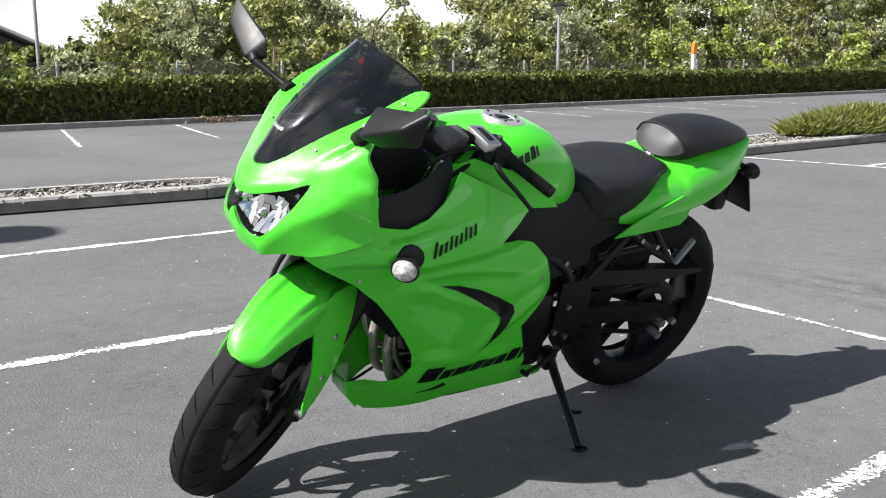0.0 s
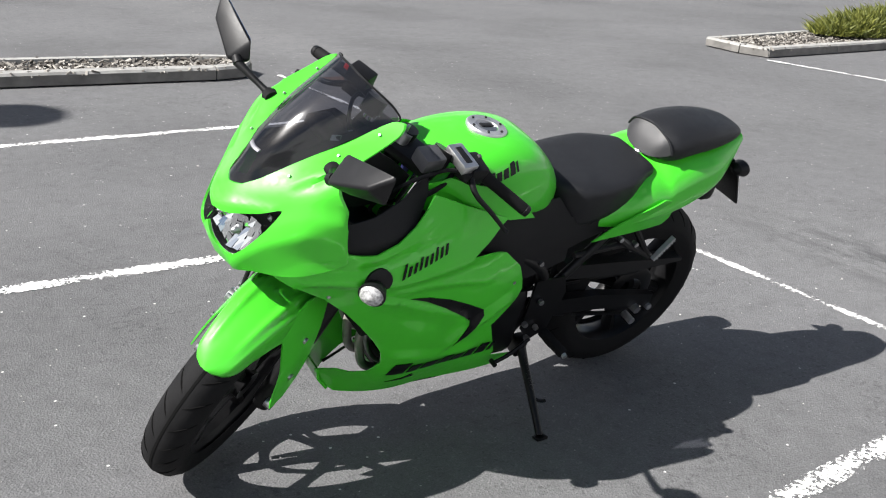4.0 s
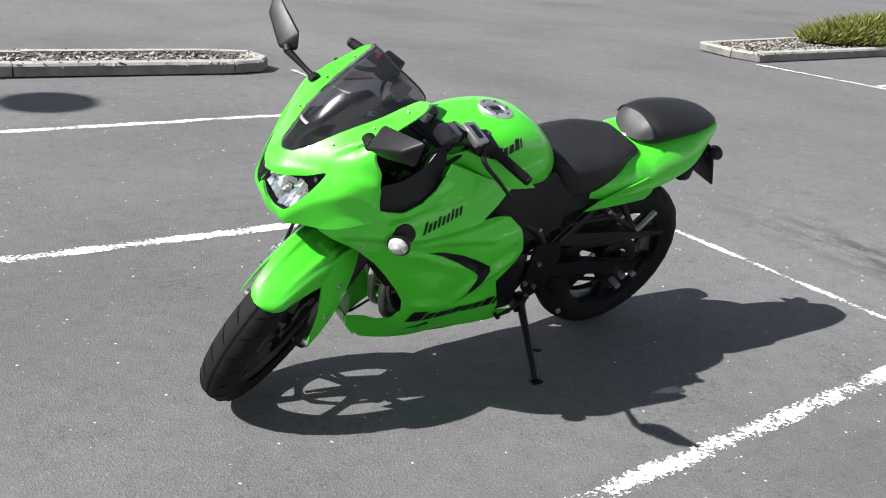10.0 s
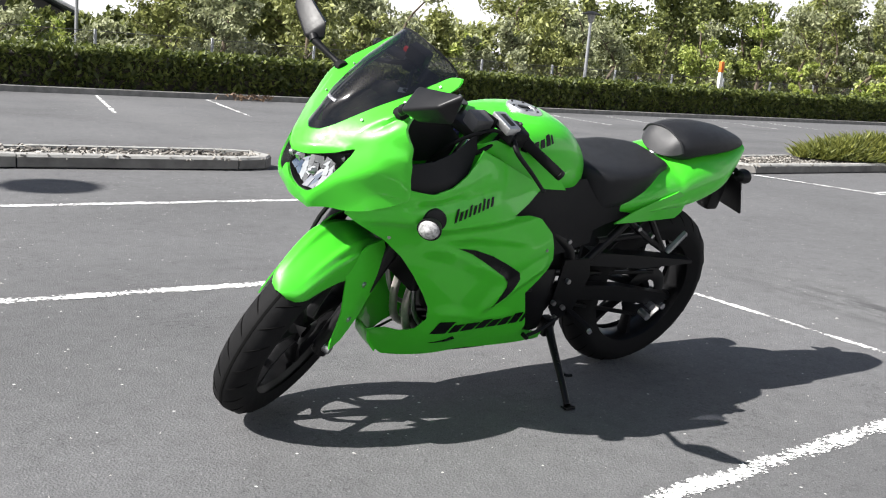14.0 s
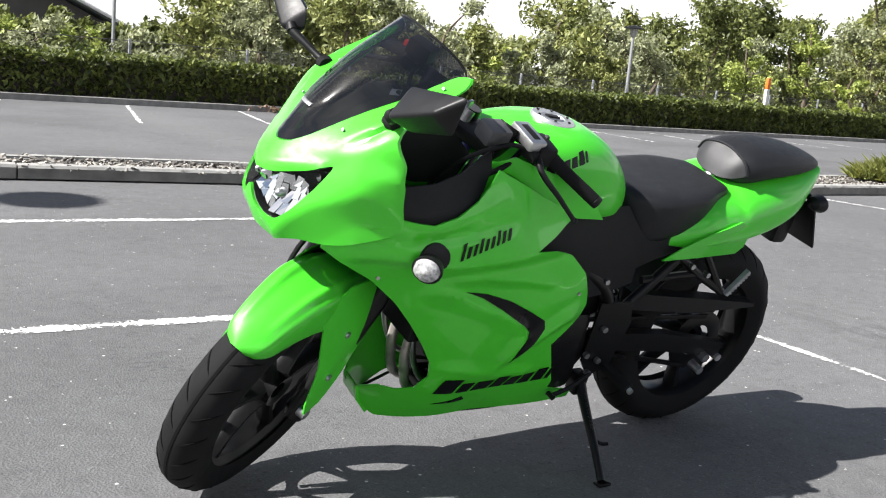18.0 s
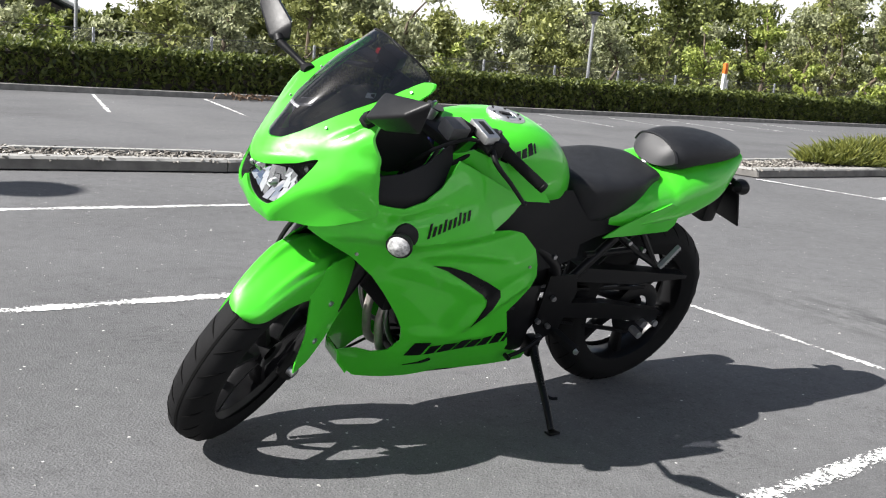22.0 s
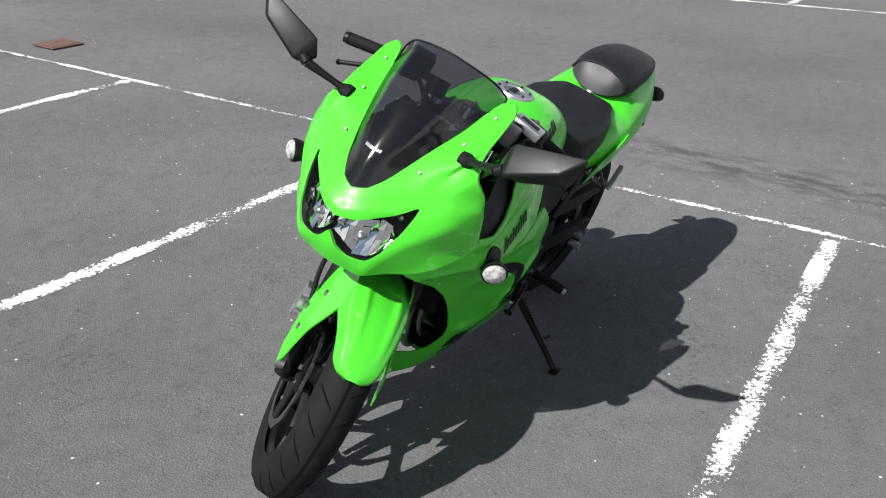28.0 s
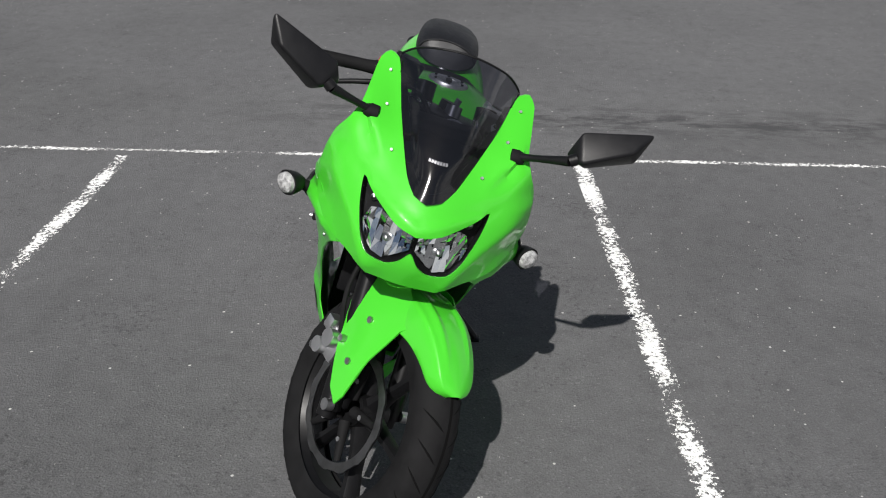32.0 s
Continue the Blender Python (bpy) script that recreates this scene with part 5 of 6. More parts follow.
for k in range(-1, 2, 2):
    y = 0.035 * k
    part("exhaust_header", tube([(0.88, y, 0.55), (0.925, y, 0.53), (0.946, y, 0.47), (0.964, y, 0.38), (0.962, y, 0.30), (0.92, y * 1.1, 0.22), (0.75, y * 1.2 - 0.02, 0.185), (0.55, y - 0.05, 0.19)], 0.0125, 14, 6), PIPE, bike, "heat-tinted steel header pipe")
    part("coolant_pipe", tube([(0.985, 2.2 * y, 0.55), (0.990, 2.2 * y, 0.46), (0.975, 2.1 * y, 0.36), (0.93, 2.0 * y, 0.28), (0.86, 2.0 * y, 0.25)], 0.0075, 10, 5), STEEL, bike, "thin metal coolant pipe")
muff = part("silencer", tube([(0.50, -0.08, 0.20), (0.36, -0.15, 0.26), (0.28, -0.165, 0.30), (0.05, -0.175, 0.36), (-0.14, -0.18, 0.41), (-0.17, -0.18, 0.418)], [0.024, 0.026, 0.052, 0.058, 0.056, 0.04], 20, 5), ALU, bike, "metal silencer")
both("belly_edge", tube([(1.0, 0.058, 0.176), (0.80, 0.112, 0.204), (0.62, 0.12, 0.212), (0.51, 0.122, 0.216)], 0.004, 8), BLACK, bike)
part("belly_floor", loft([[(0.90, 0.085, 0.212), (0.90, -0.085, 0.212), (0.90, -0.082, 0.200), (0.90, 0.082, 0.200)], [(0.80, 0.108, 0.222), (0.80, -0.108, 0.222), (0.80, -0.104, 0.211), (0.80, 0.104, 0.211)], [(0.62, 0.115, 0.228), (0.62, -0.115, 0.228), (0.62, -0.113, 0.217), (0.62, 0.113, 0.217)]]), GREEN, bike)
part("belly_nose", loft([[(1.078, 0.034, 0.25), (1.078, -0.034, 0.25), (1.07, -0.034, 0.246), (1.07, 0.034, 0.246)], [(1.070, 0.036, 0.21), (1.070, -0.036, 0.21), (1.062, -0.036, 0.21), (1.062, 0.036, 0.21)], [(1.040, 0.042, 0.172), (1.040, -0.042, 0.172), (1.036, -0.042, 0.18), (1.036, 0.042, 0.18)]]), GREEN, bike)

# rear wheel, swing arm, chain, shock
def tyre(R, half, rim):
    prof = []
    for i in range(17):
        a = math.pi * (i / 16) - math.pi / 2
        prof.append((half * math.sin(a), R - half * 0.95 + half * 0.95 * math.cos(a)))
    prof += [(half * 0.80, R - half * 1.55), (half * 0.72, rim), (-half * 0.72, rim), (-half * 0.80, R - half * 1.55)]
    return lathe(prof, 72)


def wheel(name, axle, R, half, rim, turn, offset_spokes):
    f = steered if turn else (lambda s: s)
    put_at = lambda s: f(moved(s, lambda p: p + axle))
    root = part(name, put_at(lathe([(-0.035, 0.022), (0.035, 0.022), (0.04, 0.040), (-0.04, 0.040)], 28)), FRAME, bike, "black cast wheel")
    ty = part("tyre", put_at(tyre(R, half, rim)), RUBBER, root, "black tyre with cut grooves")
    w = half * 0.78
    part("rim", put_at(merge(lathe([(-w, rim + 0.012), (-w * 0.95, rim - 0.006), (-w * 0.5, rim - 0.022), (w * 0.5, rim - 0.022), (w * 0.95, rim - 0.006), (w, rim + 0.012), (w * 0.8, rim + 0.012), (-w * 0.8, rim + 0.012)], 64))), FRAME, root)
    spokes = []
    for k in range(6):
        a = k * math.pi / 3 + offset_spokes
        c, s = math.cos(a), math.sin(a)
        rad, tan = Vector((c, 0, s)), Vector((-s, 0, c))
        rings = []
        for r, tw, tt in ((0.030, 0.020, 0.030), (0.08, 0.012, 0.022), (0.14, 0.011, 0.019), (rim - 0.012, 0.018, 0.024)):
            mid = rad * r
            rings.append([tuple(mid + tan * tw * cc + Vector((0, tt * ss, 0))) for cc, ss in ((1, 0.4), (0.5, 1), (-0.5, 1), (-1, 0.4), (-1, -0.4), (-0.5, -1), (0.5, -1), (1, -0.4))])
        part("spoke", put_at(loft(rings)), BLACK, root)
    part("centre_groove", put_at(lathe([(-0.0032, R + 0.0006), (0.0032, R + 0.0006), (0.0032, R - 0.003), (-0.0032, R - 0.003)], 96)), GROOVE, ty)
    cuts = []
    for k in range(26):
        a0 = 2 * math.pi * k / 26
        for sy in (1, -1):
            pts = []
            for t in np.linspace(0, 1, 6):
                ph = (0.18 + 0.95 * t) * sy
                rr = R - half * 0.95 + half * 0.95 * math.cos(ph) - 0.0010
                an = a0 + 0.16 * t + (0.1 if sy < 0 else 0)
                pts.append((rr * math.cos(an), half * math.sin(ph), rr * math.sin(an)))
            cuts.append(tube(pts, [0.001, 0.0026, 0.003, 0.0028, 0.0022, 0.0008], 5, 1))
    tagged(part("tread_pattern", put_at(merge(*cuts)), GROOVE, ty), kind="stuff")
    return root


rear = wheel("rear_wheel", AXLE_R, 0.303, 0.066, 0.222, False, 0.3)
part("sprocket", moved(lathe([(0.052, 0.05), (0.058, 0.05), (0.058, 0.088), (0.055, 0.094), (0.052, 0.088)], 44), lambda p: p + AXLE_R), FRAME, rear)
part("brake_disc", moved(lathe([(-0.055, 0.075), (-0.059, 0.075), (-0.059, 0.11), (-0.055, 0.11)], 48), lambda p: p + AXLE_R), STEEL, rear)
for sy in (1, -1):
    arm = part("swing_arm", merge(loft([[(0.46, 0.08 * sy, 0.395), (0.46, 0.11 * sy, 0.395), (0.46, 0.11 * sy, 0.345), (0.46, 0.08 * sy, 0.345)], [(0.20, 0.085 * sy, 0.375), (0.20, 0.115 * sy, 0.375), (0.20, 0.115 * sy, 0.32), (0.20, 0.085 * sy, 0.32)], [(-0.05, 0.088 * sy, 0.325), (-0.05, 0.113 * sy, 0.325), (-0.05, 0.113 * sy, 0.28), (-0.05, 0.088 * sy, 0.28)]])), FRAME, bike)
    part("axle_nut", cyl((0.02, 0.10 * sy, 0.290), (0.02, 0.132 * sy, 0.290), 0.014, 6), STEEL, arm, "steel axle nut")
    part("spool", cyl((0.035, 0.10 * sy, 0.258), (0.035, 0.14 * sy, 0.255), 0.012), ALU, arm, "bright metal stand spool")
    part("adjuster_bolt", cyl((-0.045, 0.10 * sy, 0.28), (-0.045, 0.122 * sy, 0.28), 0.011), ALU, arm)
part("chain_guard", loft([[(0.36, 0.055, 0.50), (0.36, 0.10, 0.50), (0.36, 0.103, 0.455), (0.36, 0.06, 0.46)], [(0.12, 0.055, 0.475), (0.12, 0.10, 0.475), (0.12, 0.103, 0.43), (0.12, 0.06, 0.44)], [(-0.13, 0.06, 0.445), (-0.13, 0.10, 0.445), (-0.13, 0.102, 0.435), (-0.13, 0.06, 0.435)]]), BLACK, bike, "long black chain guard")
ch = []
for k in range(60):
    t = k / 59
    ch.append(block_shape((0.47 - 0.47 * t - 0.006, 0.052, 0.405 - 0.02 * t - 0.006), (0.47 - 0.47 * t + 0.0055, 0.062, 0.405 - 0.02 * t + 0.006), 0.002))
    ch.append(block_shape((0.47 - 0.47 * t - 0.006, 0.052, 0.315 - 0.10 * t - 0.006), (0.47 - 0.47 * t + 0.0055, 0.062, 0.315 - 0.10 * t + 0.006), 0.002))
tagged(part("drive_chain", merge(*ch), FRAME, bike, "oily dark chain"), kind="stuff")
sp = [(0.35 + 0.022 * math.cos(a), 0.022 * math.sin(a), 0.40 + 0.16 * a / 44) for a in np.arange(0, 44, 0.5)]
part("rear_shock", merge(tube(sp, 0.005, 6, 1), cyl((0.35, 0, 0.36), (0.35, 0, 0.62), 0.012)), FRAME, bike)
part("rear_hugger", lathe([(-0.075, 0.318), (0.075, 0.318), (0.075, 0.323), (-0.075, 0.323)], 20, AXLE_R, True, radians(25), radians(80)), BLACK, bike)
for sy in (1, -1):
    br = part("pillion_bracket", merge(tube([(0.31, 0.11 * sy, 0.645), (0.20, 0.125 * sy, 0.575), (0.12, 0.135 * sy, 0.535), (0.09, 0.14 * sy, 0.52)], 0.012, 8), tube([(0.20, 0.105 * sy, 0.66), (0.15, 0.125 * sy, 0.59), (0.10, 0.14 * sy, 0.525)], 0.011, 8), tube([(0.37, 0.11 * sy, 0.55), (0.25, 0.12 * sy, 0.565), (0.19, 0.125 * sy, 0.57)], 0.010, 8)), FRAME, bike)
    part("pillion_peg", moved(merge(block_shape((-0.045, -0.007, -0.006), (0.045, 0.007, 0.006), 0.002), *[block_shape((-0.040 + 0.010 * q, 0.006, -0.007), (-0.035 + 0.010 * q, 0.0088, 0.007), 0.0008) for q in range(8)]), lambda p: Vector((0.068, 0.160 * sy, 0.558)) + Matrix.Rotation(radians(52), 3, "Y") @ p), GALV, br, "bare aluminium folding peg")
    for x, z in ((0.235, 0.60), (0.29, 0.640), (0.165, 0.572)):
        part("bracket_bolt", cyl((x, 0.125 * sy, z), (x, 0.142 * sy, z), 0.0075, 10), STEEL, br)
    peg = part("foot_peg", moved(block_shape((-0.014, 0.0, -0.010), (0.014, 0.105, 0.012), 0.006), lambda p: Vector((0.425, (0.145 + p.y) * sy, 0.315)) + Vector((p.x, 0, p.z))), RUBBER, bike, "rubber foot peg")
    part("peg_tip", cyl((0.425, 0.247 * sy, 0.315), (0.425, 0.258 * sy, 0.313), 0.008), ALU, peg)
part("gear_lever", merge(tube([(0.47, 0.15, 0.30), (0.54, 0.165, 0.275), (0.60, 0.172, 0.262)], 0.006, 8), cyl((0.60, 0.160, 0.262), (0.60, 0.182, 0.262), 0.007)), FRAME, bike)
for x, z in ((0.47, 0.43), (0.50, 0.355), (0.455, 0.335), (0.475, 0.30)):
    part("frame_bolt", cyl((x, 0.138, z), (x, 0.150, z), 0.008, 10), STEEL, bike)
# side stand
stand = part("side_stand", merge(tube([(0.468, 0.125, 0.262), (0.475, 0.17, 0.225), (0.497, 0.285, 0.155), (0.508, 0.342, 0.116)], [0.014, 0.013, 0.011, 0.010], 12), block_shape((0.455, 0.10, 0.225), (0.49, 0.14, 0.285), 0.006)), FRAME, bike, "black steel side stand")
part("stand_foot", moved(block_shape((-0.022, -0.013, -0.004), (0.016, 0.013, 0.004), 0.003), lambda p: Vector((0.508, 0.346, 0.110)) + Matrix.Rotation(radians(17.2), 3, "X") @ p), FRAME, stand)
part("stand_tang", tube([(0.492, 0.25, 0.176), (0.472, 0.268, 0.168), (0.455, 0.275, 0.170)], 0.005, 8), FRAME, stand)
sp = [(0.478 + 0.018 * a / 60 + 0.0035 * math.cos(a), 0.165 + 0.08 * a / 60 + 0.0035 * math.sin(a), 0.252 - 0.052 * a / 60) for a in np.arange(0, 60, 0.7)]
part("stand_spring", tube(sp, 0.0018, 5, 1), FRAME, stand)

# front end, drawn straight and then turned
front = wheel("front_wheel", AXLE_F, 0.290, 0.056, 0.220, True, 0.1)
teeth = []
for k in range(72):
    a = 2 * math.pi * k / 72
    teeth.append((math.cos(a), math.sin(a), 0.1445 + (0.0025 if (k // 3) % 2 else -0.0015)))
V = []
for s in (-0.060, -0.065):
    V += [(0.124 * c, s, 0.124 * z) for c, z, r in teeth] + [(r * c, s, r * z) for c, z, r in teeth]
n = 72
F = []
for i in range(n):
    j = (i + 1) % n
    F += [(i, j, n + j, n + i), (2 * n + i, 3 * n + i, 3 * n + j, 2 * n + j), (n + i, n + j, 3 * n + j, 3 * n + i), (i, 2 * n + i, 2 * n + j, j)]
disc = part("brake_disc", steered(moved((V, F), lambda p: p + AXLE_F)), DISC, front, "wave-edged steel brake disc", smooth=False)
for k in range(5):
    a = k * 2 * math.pi / 5 + 0.4
    d = Vector((math.cos(a), 0, math.sin(a)))
    part("disc_bolt", steered(cyl(tuple(AXLE_F + d * 0.072 + Vector((0, -0.05, 0))), tuple(AXLE_F + d * 0.072 + Vector((0, -0.070, 0))), 0.0062, 8)), ALU, disc)
    part("disc_arm", steered(tube([tuple(AXLE_F + d * 0.03 + Vector((0, -0.055, 0))), tuple(AXLE_F + d * 0.108 + Vector((0, -0.062, 0))), tuple(AXLE_F + d * 0.120 + Vector((0, -0.0625, 0)))], [0.014, 0.009, 0.008], 10, 1)), RUBBER, disc)
fork_dir = Vector((-math.sin(RAKE), 0, math.cos(RAKE)))
for sy in (1, -1):
    foot = AXLE_F + Vector((-0.012, 0.088 * sy, -0.02))
    leg = part("fork_leg", steered(merge(cyl(tuple(foot), tuple(foot + fork_dir * 0.34), 0.026, 16, 0.024), cyl(tuple(foot - Vector((0.0, 0, 0.02))), tuple(foot + fork_dir * 0.05), 0.022, 14))), FRAME, bike, "black fork slider")
    part("fork_tube", steered(cyl(tuple(foot + fork_dir * 0.32), tuple(foot + fork_dir * 0.74), 0.0185, 16)), CHROME, leg, "chromed fork tube")
    part("dust_seal", steered(cyl(tuple(foot + fork_dir * 0.335), tuple(foot + fork_dir * 0.352), 0.028, 16)), BLACK, leg)
    part("axle_end", steered(cyl(tuple(AXLE_F + Vector((0, 0.10 * sy, 0))), tuple(AXLE_F + Vector((0, 0.120 * sy, 0))), 0.014, 12)), STEEL, leg, "bright axle end")
cal = part("brake_caliper", steered(merge(block_shape((1.165, -0.118, 0.345), (1.245, -0.048, 0.425), 0.014), cyl((1.215, -0.11, 0.40), (1.215, -0.138, 0.40), 0.022), cyl((1.192, -0.11, 0.362), (1.192, -0.136, 0.362), 0.019), block_shape((1.17, -0.135, 0.405), (1.20, -0.10, 0.44), 0.006))), ALU, bike, "bare metal brake caliper")
for x, z in ((1.245, 0.425), (1.17, 0.345)):
    part("caliper_bolt", steered(cyl((x, -0.10, z), (x, -0.130, z), 0.009, 8)), STEEL, cal)
part("brake_hose", steered(tube([(1.22, -0.11, 0.41), (1.17, -0.13, 0.52), (1.12, -0.10, 0.66), (1.03, -0.08, 0.82)], 0.006, 8)), RUBBER, bike)


def fender_shape():
    """A mudguard over the wheel: arc after arc, from the front lip back over the fork."""
    rows = []
    for i in range(49):
        t = i / 48
        an = radians(48 + 80 * t)
        R = 0.310 + 0.012 * math.sin(math.pi * min(1, t * 1.2)) + 0.03 * max(0, t - 0.7)
        half = 0.046 + 0.030 * min(1, t / 0.45) ** 0.8 if t < 0.45 else 0.076
        tip = math.sqrt(max(0.0, 1 - (1 - min(1.0, t / 0.11)) ** 2))
        half *= 0.40 + 0.60 * tip
        drop = (0.030 + 0.045 * min(1, t / 0.5)) * (0.35 + 0.65 * tip)
        row = []
        for k in range(41):
            s = -1 + k / 20
            a = abs(s)
            ridge = 0.007 * math.exp(-((a - 0.38) / 0.09) ** 2) * min(1, max(0, t - 0.10) * 3.5)
            if a < 0.62:
                y, r = half * (a / 0.62) * 0.86, R - 0.010 * (a / 0.62) ** 2 + ridge
            else:
                q = (a - 0.62) / 0.38
                y, r = half * (0.86 + 0.14 * math.sin(q * math.pi / 2)), R - 0.010 - drop * q ** 1.3
            row.append((AXLE_F.x + r * math.cos(an), math.copysign(y, s) if a else 0.0, AXLE_F.z + r * math.sin(an)))
        rows.append(row)
    V, F = [], []
    for row in rows:
        V += row
    n = 41
    for i in range(48):
        for k in range(40):
            F.append((i * n + k, i * n + k + 1, (i + 1) * n + k + 1, (i + 1) * n + k))
    off = len(V)
    V += [(AXLE_F.x + (x - AXLE_F.x) * 0.988, y * 0.965, AXLE_F.z + (z - AXLE_F.z) * 0.988) for x, y, z in V]
    F2 = [tuple(j + off for j in reversed(f)) for f in F]
    edge = [i for i in range(n)] + [i * n + n - 1 for i in range(1, 49)] + [48 * n + k for k in range(n - 2, -1, -1)] + [i * n for i in range(47, 0, -1)]
    F3 = [(a, b, b + off, a + off) for a, b in zip(edge, edge[1:] + edge[:1])]
    return V, F + F2 + F3


fender = part("front_fender", steered(fender_shape()), GREEN, bike)
flank = field([(1.40, 0.53, 0.070), (1.27, 0.61, 0.066), (1.20, 0.595, 0.070), (1.20, 0.55, 0.090), (1.365, 0.575, 0.064), (1.17, 0.50, 0.106), (1.34, 0.32, 0.126), (1.29, 0.42, 0.118), (1.345, 0.50, 0.088), (1.27, 0.54, 0.090), (1.22, 0.42, 0.116)])
for keep in (lambda s: s, mirrored):
    part("fender_flank", steered(keep(sheet([(1.365, 0.575), (1.27, 0.612), (1.19, 0.60), (1.165, 0.555), (1.175, 0.495), (1.235, 0.405), (1.305, 0.335), (1.345, 0.318), (1.350, 0.345), (1.338, 0.44), (1.342, 0.535)], lambda a, b, l: (a, flank(a, b) + l, b), 0.013, 0.004))), GREEN, fender)
    for x, z in ((1.265, 0.50), (1.30, 0.405)):
        part("fender_bolt", steered(keep(cyl((x, flank(x, z) - 0.002, z), (x, flank(x, z) + 0.004, z), 0.008, 12))), STEEL, fender)
# steering head, bars and controls
part("triple_clamp", steered(merge(block_shape((0.935, -0.115, 0.895), (1.02, 0.115, 0.925), 0.012), cyl((0.975, 0, 0.80), (0.955, 0, 0.945), 0.024))), FRAME, bike, "black top clamp")
part("lower_clamp", steered(block_shape((1.02, -0.115, 0.70), (1.10, 0.115, 0.735), 0.012)), FRAME, bike)
part("ignition_lock", steered(cyl((0.985, 0, 0.92), (0.975, 0, 0.945), 0.020)), STEEL, bike)
key = part("key", steered(merge(block_shape((0.968, -0.004, 0.94), (0.985, 0.004, 0.965), 0.002))), STEEL, bike, "key in the lock")
part("key_tag", steered(moved(block_shape((-0.016, -0.004, -0.028), (0.016, 0.004, 0.028), 0.004), lambda p: Vector((1.0, 0.05, 0.868)) + Matrix.Rotation(radians(20), 3, "X") @ p)), BLUE, key, "blue plastic key tag")
for sy in (1, -1):
    A, B, C = Vector((0.968, 0.098 * sy, 0.955)), Vector((0.915, 0.195 * sy, 0.937)), Vector((0.865, 0.325 * sy, 0.893))
    bar = part("handlebar", steered(tube([tuple(A), tuple(B), tuple(B.lerp(C, 0.5))], 0.011, 12)), FRAME, bike, "black clip-on handlebar")
    part("bar_clamp", steered(cyl(tuple(A - fork_dir * 0.03), tuple(A + fork_dir * 0.012), 0.026, 18)), FRAME, bar)
    part("grip", steered(tube([tuple(B), tuple(B.lerp(C, 0.2)), tuple(B.lerp(C, 0.9))], [0.0185, 0.0148, 0.0148], 16, 3)), RUBBER, bar, "ribbed black rubber grip")
    part("bar_end", steered(tube([tuple(B.lerp(C, 0.9)), tuple(B.lerp(C, 0.92)), tuple(C)], [0.012, 0.0150, 0.0140], 14, 1)), BLACK, bar)
    m0 = A.lerp(B, 0.72)
    part("switch_pod", steered(moved(block_shape((-0.024, -0.032, -0.022), (0.024, 0.032, 0.026), 0.008), lambda p: m0 + Matrix.Rotation(radians(-28 * sy), 3, "Z") @ p)), BLACK, bar, "black switch pod")
    for q, (dx, dz) in enumerate(((-0.008, 0.014), (0.006, 0.016), (-0.002, -0.004))):
        part("switch_button", steered(moved(block_shape((-0.004, -0.005, -0.003), (0.004, 0.005, 0.003), 0.0015), lambda p: m0 + Matrix.Rotation(radians(-28 * sy), 3, "Z") @ (p + Vector((-0.026 if q == 2 else dx * 2, 0.012 * (q - 1), dz if q == 2 else 0.028))))), DARKGREY, bar)
    lv = [Vector((0.955, 0.175 * sy, 0.945)), Vector((0.975, 0.215 * sy, 0.925)), Vector((0.955, 0.265 * sy, 0.895)), Vector((0.935, 0.315 * sy, 0.862))]
    lever = part("clutch_lever" if sy > 0 else "brake_lever", steered(tube([tuple(p) for p in lv], [0.0085, 0.0068, 0.0058, 0.0052], 10)), BLACK, bar, "black lever")
    part("lever_tip", steered(moved(lathe([(-0.007, 0.0005), (-0.005, 0.0055), (0, 0.007), (0.005, 0.0055), (0.007, 0.0005)], 12), lambda p: lv[-1] + p)), BLACK, lever)
    part("lever_perch", steered(moved(block_shape((-0.02, -0.018, -0.012), (0.03, 0.018, 0.012), 0.004), lambda p: Vector((0.95, 0.165 * sy, 0.945)) + p)), BLACK, bar)
# the electronics box on the left bar, the reservoir on the right
part("display_box", steered(moved(block_shape((-0.022, -0.038, -0.012), (0.022, 0.038, 0.012), 0.004), lambda p: Vector((0.955, 0.140, 0.966)) + Matrix.Rotation(radians(-24), 3, "Z") @ p)), ALU, bike, "silver display box clamped to the bar")
part("display_glass", steered(moved(block_shape((-0.009, -0.025, 0.011), (0.009, 0.025, 0.0135), 0.001), lambda p: Vector((0.955, 0.140, 0.966)) + Matrix.Rotation(radians(-24), 3, "Z") @ p)), BLACK, bike)
part("phone_mount", steered(moved(block_shape((-0.030, -0.026, -0.02), (0.030, 0.026, 0.02), 0.008), lambda p: Vector((1.015, 0.088, 0.955)) + Matrix.Rotation(radians(-24), 3, "Z") @ p)), DARKGREY, bike)
res = part("brake_reservoir", steered(moved(block_shape((-0.022, -0.03, -0.018), (0.022, 0.03, 0.02), 0.006), lambda p: Vector((0.955, -0.16, 0.98)) + p)), BLACK, bike)
part("kill_switch", steered(block_shape((0.925, -0.215, 0.955), (0.937, -0.20, 0.968), 0.002)), RED, res, "red switch")
part("clutch_cable", steered(tube([(0.965, 0.16, 0.945), (1.02, 0.13, 0.955), (1.08, 0.08, 0.90), (1.08, 0.04, 0.80), (1.0, 0.03, 0.70)], 0.005, 8)), RUBBER, bike)
part("throttle_cable", steered(tube([(0.945, -0.15, 0.935), (1.02, -0.13, 0.945), (1.08, -0.07, 0.88), (1.02, -0.03, 0.78)], 0.005, 8)), RUBBER, bike)
part("wire_loom", steered(tube([(0.94, 0.14, 0.93), (1.0, 0.14, 0.90), (1.06, 0.11, 0.86), (1.05, 0.06, 0.78)], 0.006, 8)), RUBBER, bike)
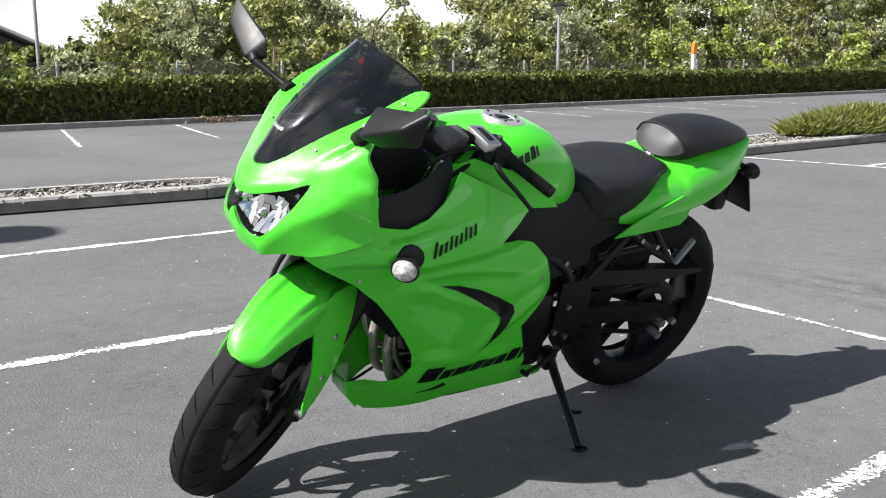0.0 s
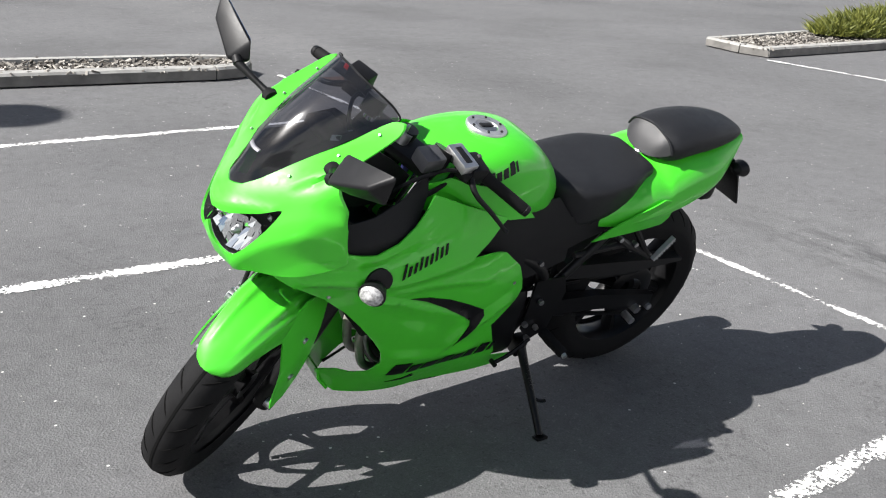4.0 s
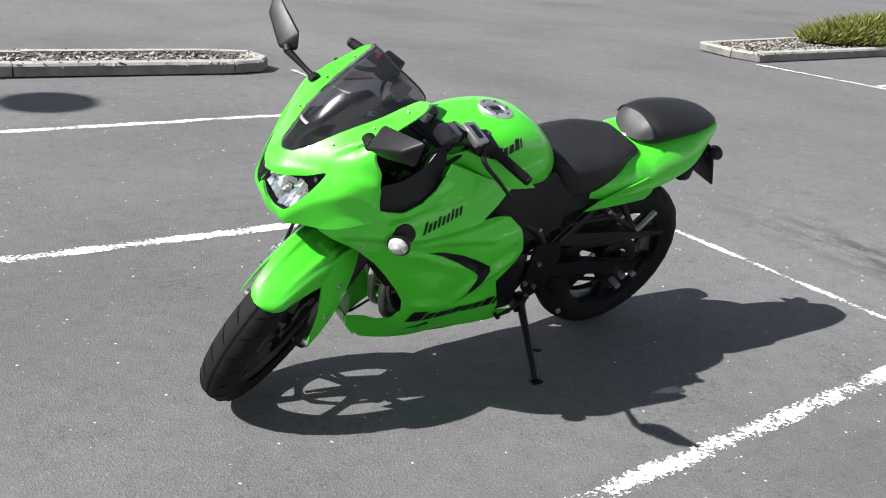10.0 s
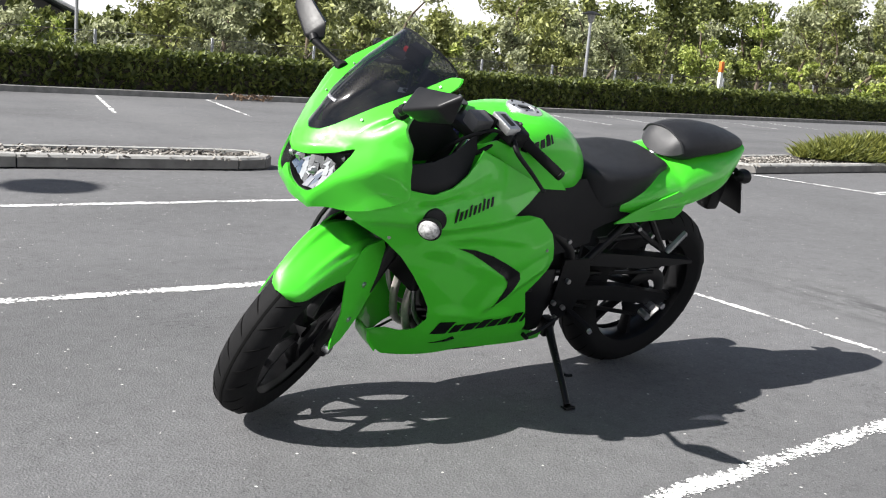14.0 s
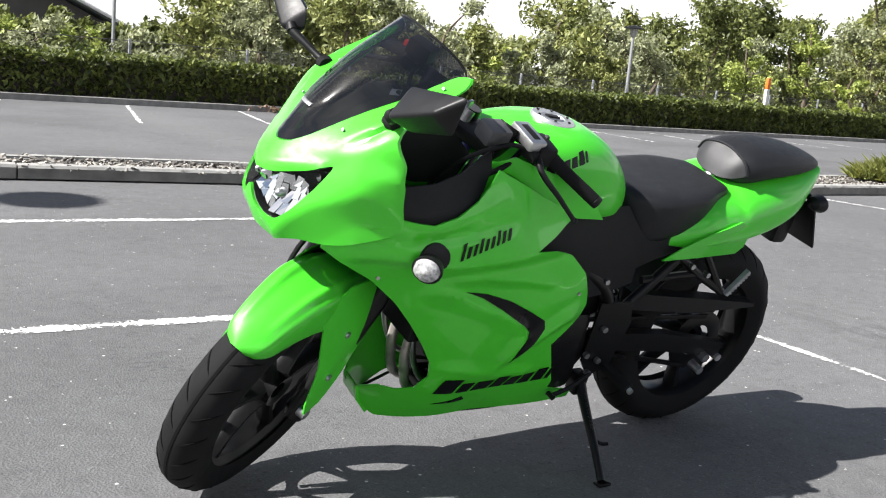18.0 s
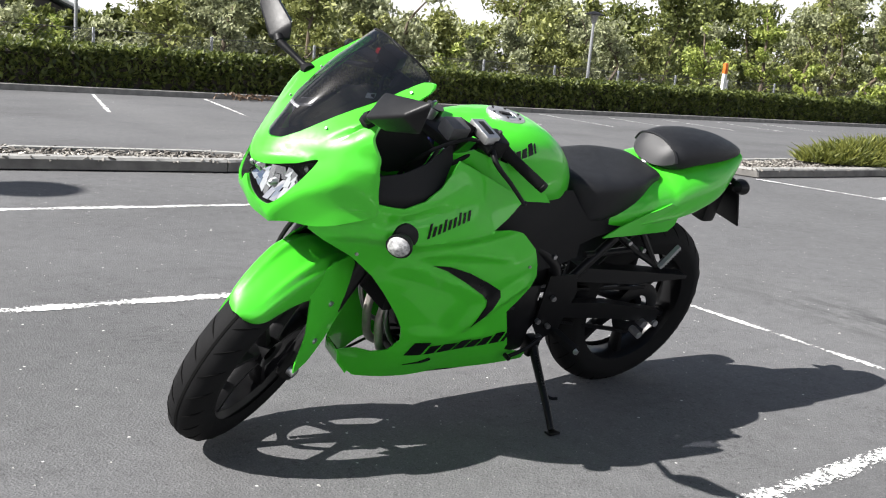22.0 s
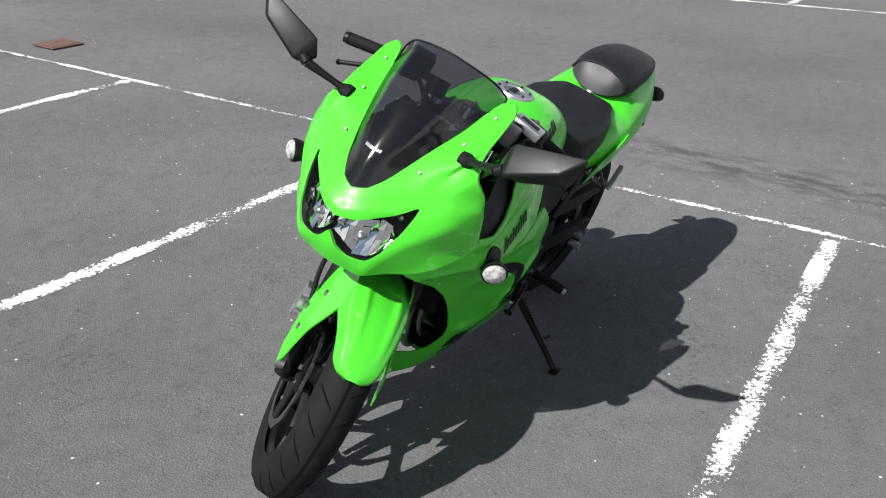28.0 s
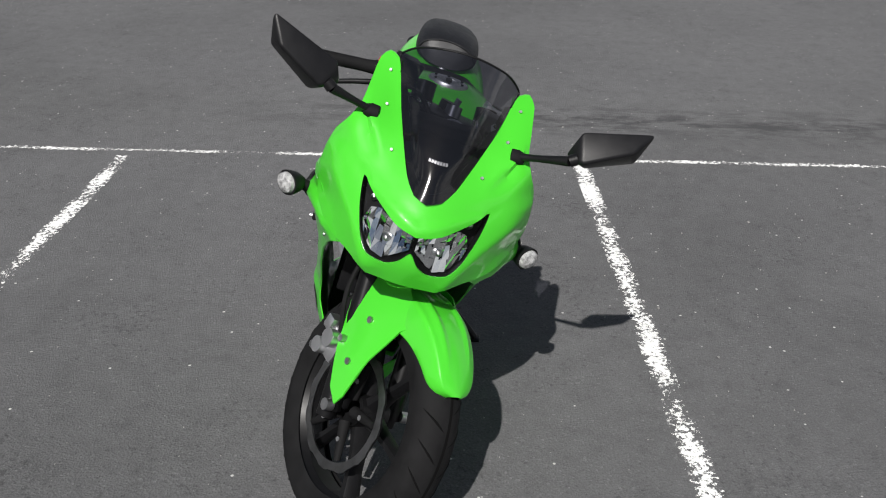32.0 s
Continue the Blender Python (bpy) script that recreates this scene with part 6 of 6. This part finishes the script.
part("fork_bar_link", steered(tube([(0.985, 0.098, 0.88), (1.01, 0.10, 0.82)], 0.0195, 12)), CHROME, bike)

# mirrors and front signals
MIRROR_L = [(1.272, 0.244, 1.006), (1.272, 0.260, 1.066), (1.254, 0.416, 1.106), (1.250, 0.394, 1.024), (1.266, 0.296, 0.988), (1.318, 0.274, 1.008), (1.294, 0.376, 1.060)]
MIRROR_R = [(1.250, -0.236, 0.998), (1.244, -0.250, 1.042), (1.262, -0.404, 1.108), (1.256, -0.394, 1.032), (1.238, -0.298, 0.960), (1.294, -0.270, 0.990), (1.290, -0.368, 1.045)]
for sy, hv in ((1, MIRROR_L), (-1, MIRROR_R)):
    base = Vector((1.228, 0.156 * sy, 0.955))
    root = Vector(hv[5]) * 0.5 + Vector(hv[0]) * 0.5 - Vector((0, 0.004 * sy, 0.004))
    hf = [(0, 1, 2, 3, 4), (1, 2, 6, 5), (2, 3, 6), (3, 4, 5, 6), (4, 0, 5), (0, 1, 5)]
    bm = bmesh.new()
    vs = [bm.verts.new(p) for p in hv]
    for f in hf:
        bm.faces.new([vs[i] for i in f])
    bmesh.ops.recalc_face_normals(bm, faces=bm.faces)
    bmesh.ops.bevel(bm, geom=list(bm.edges), offset=0.008, segments=3, affect="EDGES", profile=0.5)
    mr = part("mirror", bm, MIRRORBOX, bike, "black angular mirror on a stalk")
    mid = sum((Vector(p) for p in hv[:5]), Vector()) / 5
    gl = [tuple(mid.lerp(Vector(p), 0.74) + Vector((-0.0035, 0, 0))) for p in hv[:5]]
    part("mirror_glass", (gl + [(p[0] - 0.002, p[1], p[2]) for p in gl], [tuple(range(5)), tuple(range(9, 4, -1))] + [(i, (i + 1) % 5, (i + 1) % 5 + 5, i + 5) for i in range(5)]), MIRRORED, mr, smooth=False)
    part("stalk", merge(tube([tuple(base), tuple(base.lerp(root, 0.4)), tuple(root)], [0.010, 0.0075, 0.011], 12), tube([tuple(root), tuple(root + Vector((0, 0.014 * sy, 0.010)))], [0.013, 0.012], 12)), BLACK, mr)
    part("stalk_boot", moved(lathe([(-0.012, 0.0005), (-0.010, 0.018), (0.006, 0.020), (0.020, 0.014), (0.024, 0.0005)], 18), lambda p: base + Vector((p.x, p.y * sy, p.z * 0.8))), RUBBER, mr)
    c = Vector((1.138, 0.270, 0.703)) if sy > 0 else Vector((1.170, -0.284, 0.722))
    sgn = part("turn_signal", moved(lathe([(-0.034, 0.0005), (-0.030, 0.014), (-0.012, 0.026), (0.008, 0.0315), (0.014, 0.0315), (0.014, 0.0005)], 26), lambda p: c + Matrix.Rotation(radians(42 * sy), 3, "Z") @ Vector((p.y, p.x, p.z * 0.88))), BLACK, bike, "front turn signal with white lens")
    part("signal_lens", moved(lathe([(0.014, 0.0275), (0.022, 0.025), (0.028, 0.016), (0.031, 0.0005), (0.010, 0.0005), (0.010, 0.0275)], 26), lambda p: c + Matrix.Rotation(radians(42 * sy), 3, "Z") @ Vector((p.y, p.x, p.z * 0.86))), WHITELENS, sgn, "white patterned lens")
    part("signal_stem", cyl((1.135, 0.205 * sy, 0.705), tuple(c - Vector((0.01, 0.01 * sy, 0))), 0.013), RUBBER, sgn)
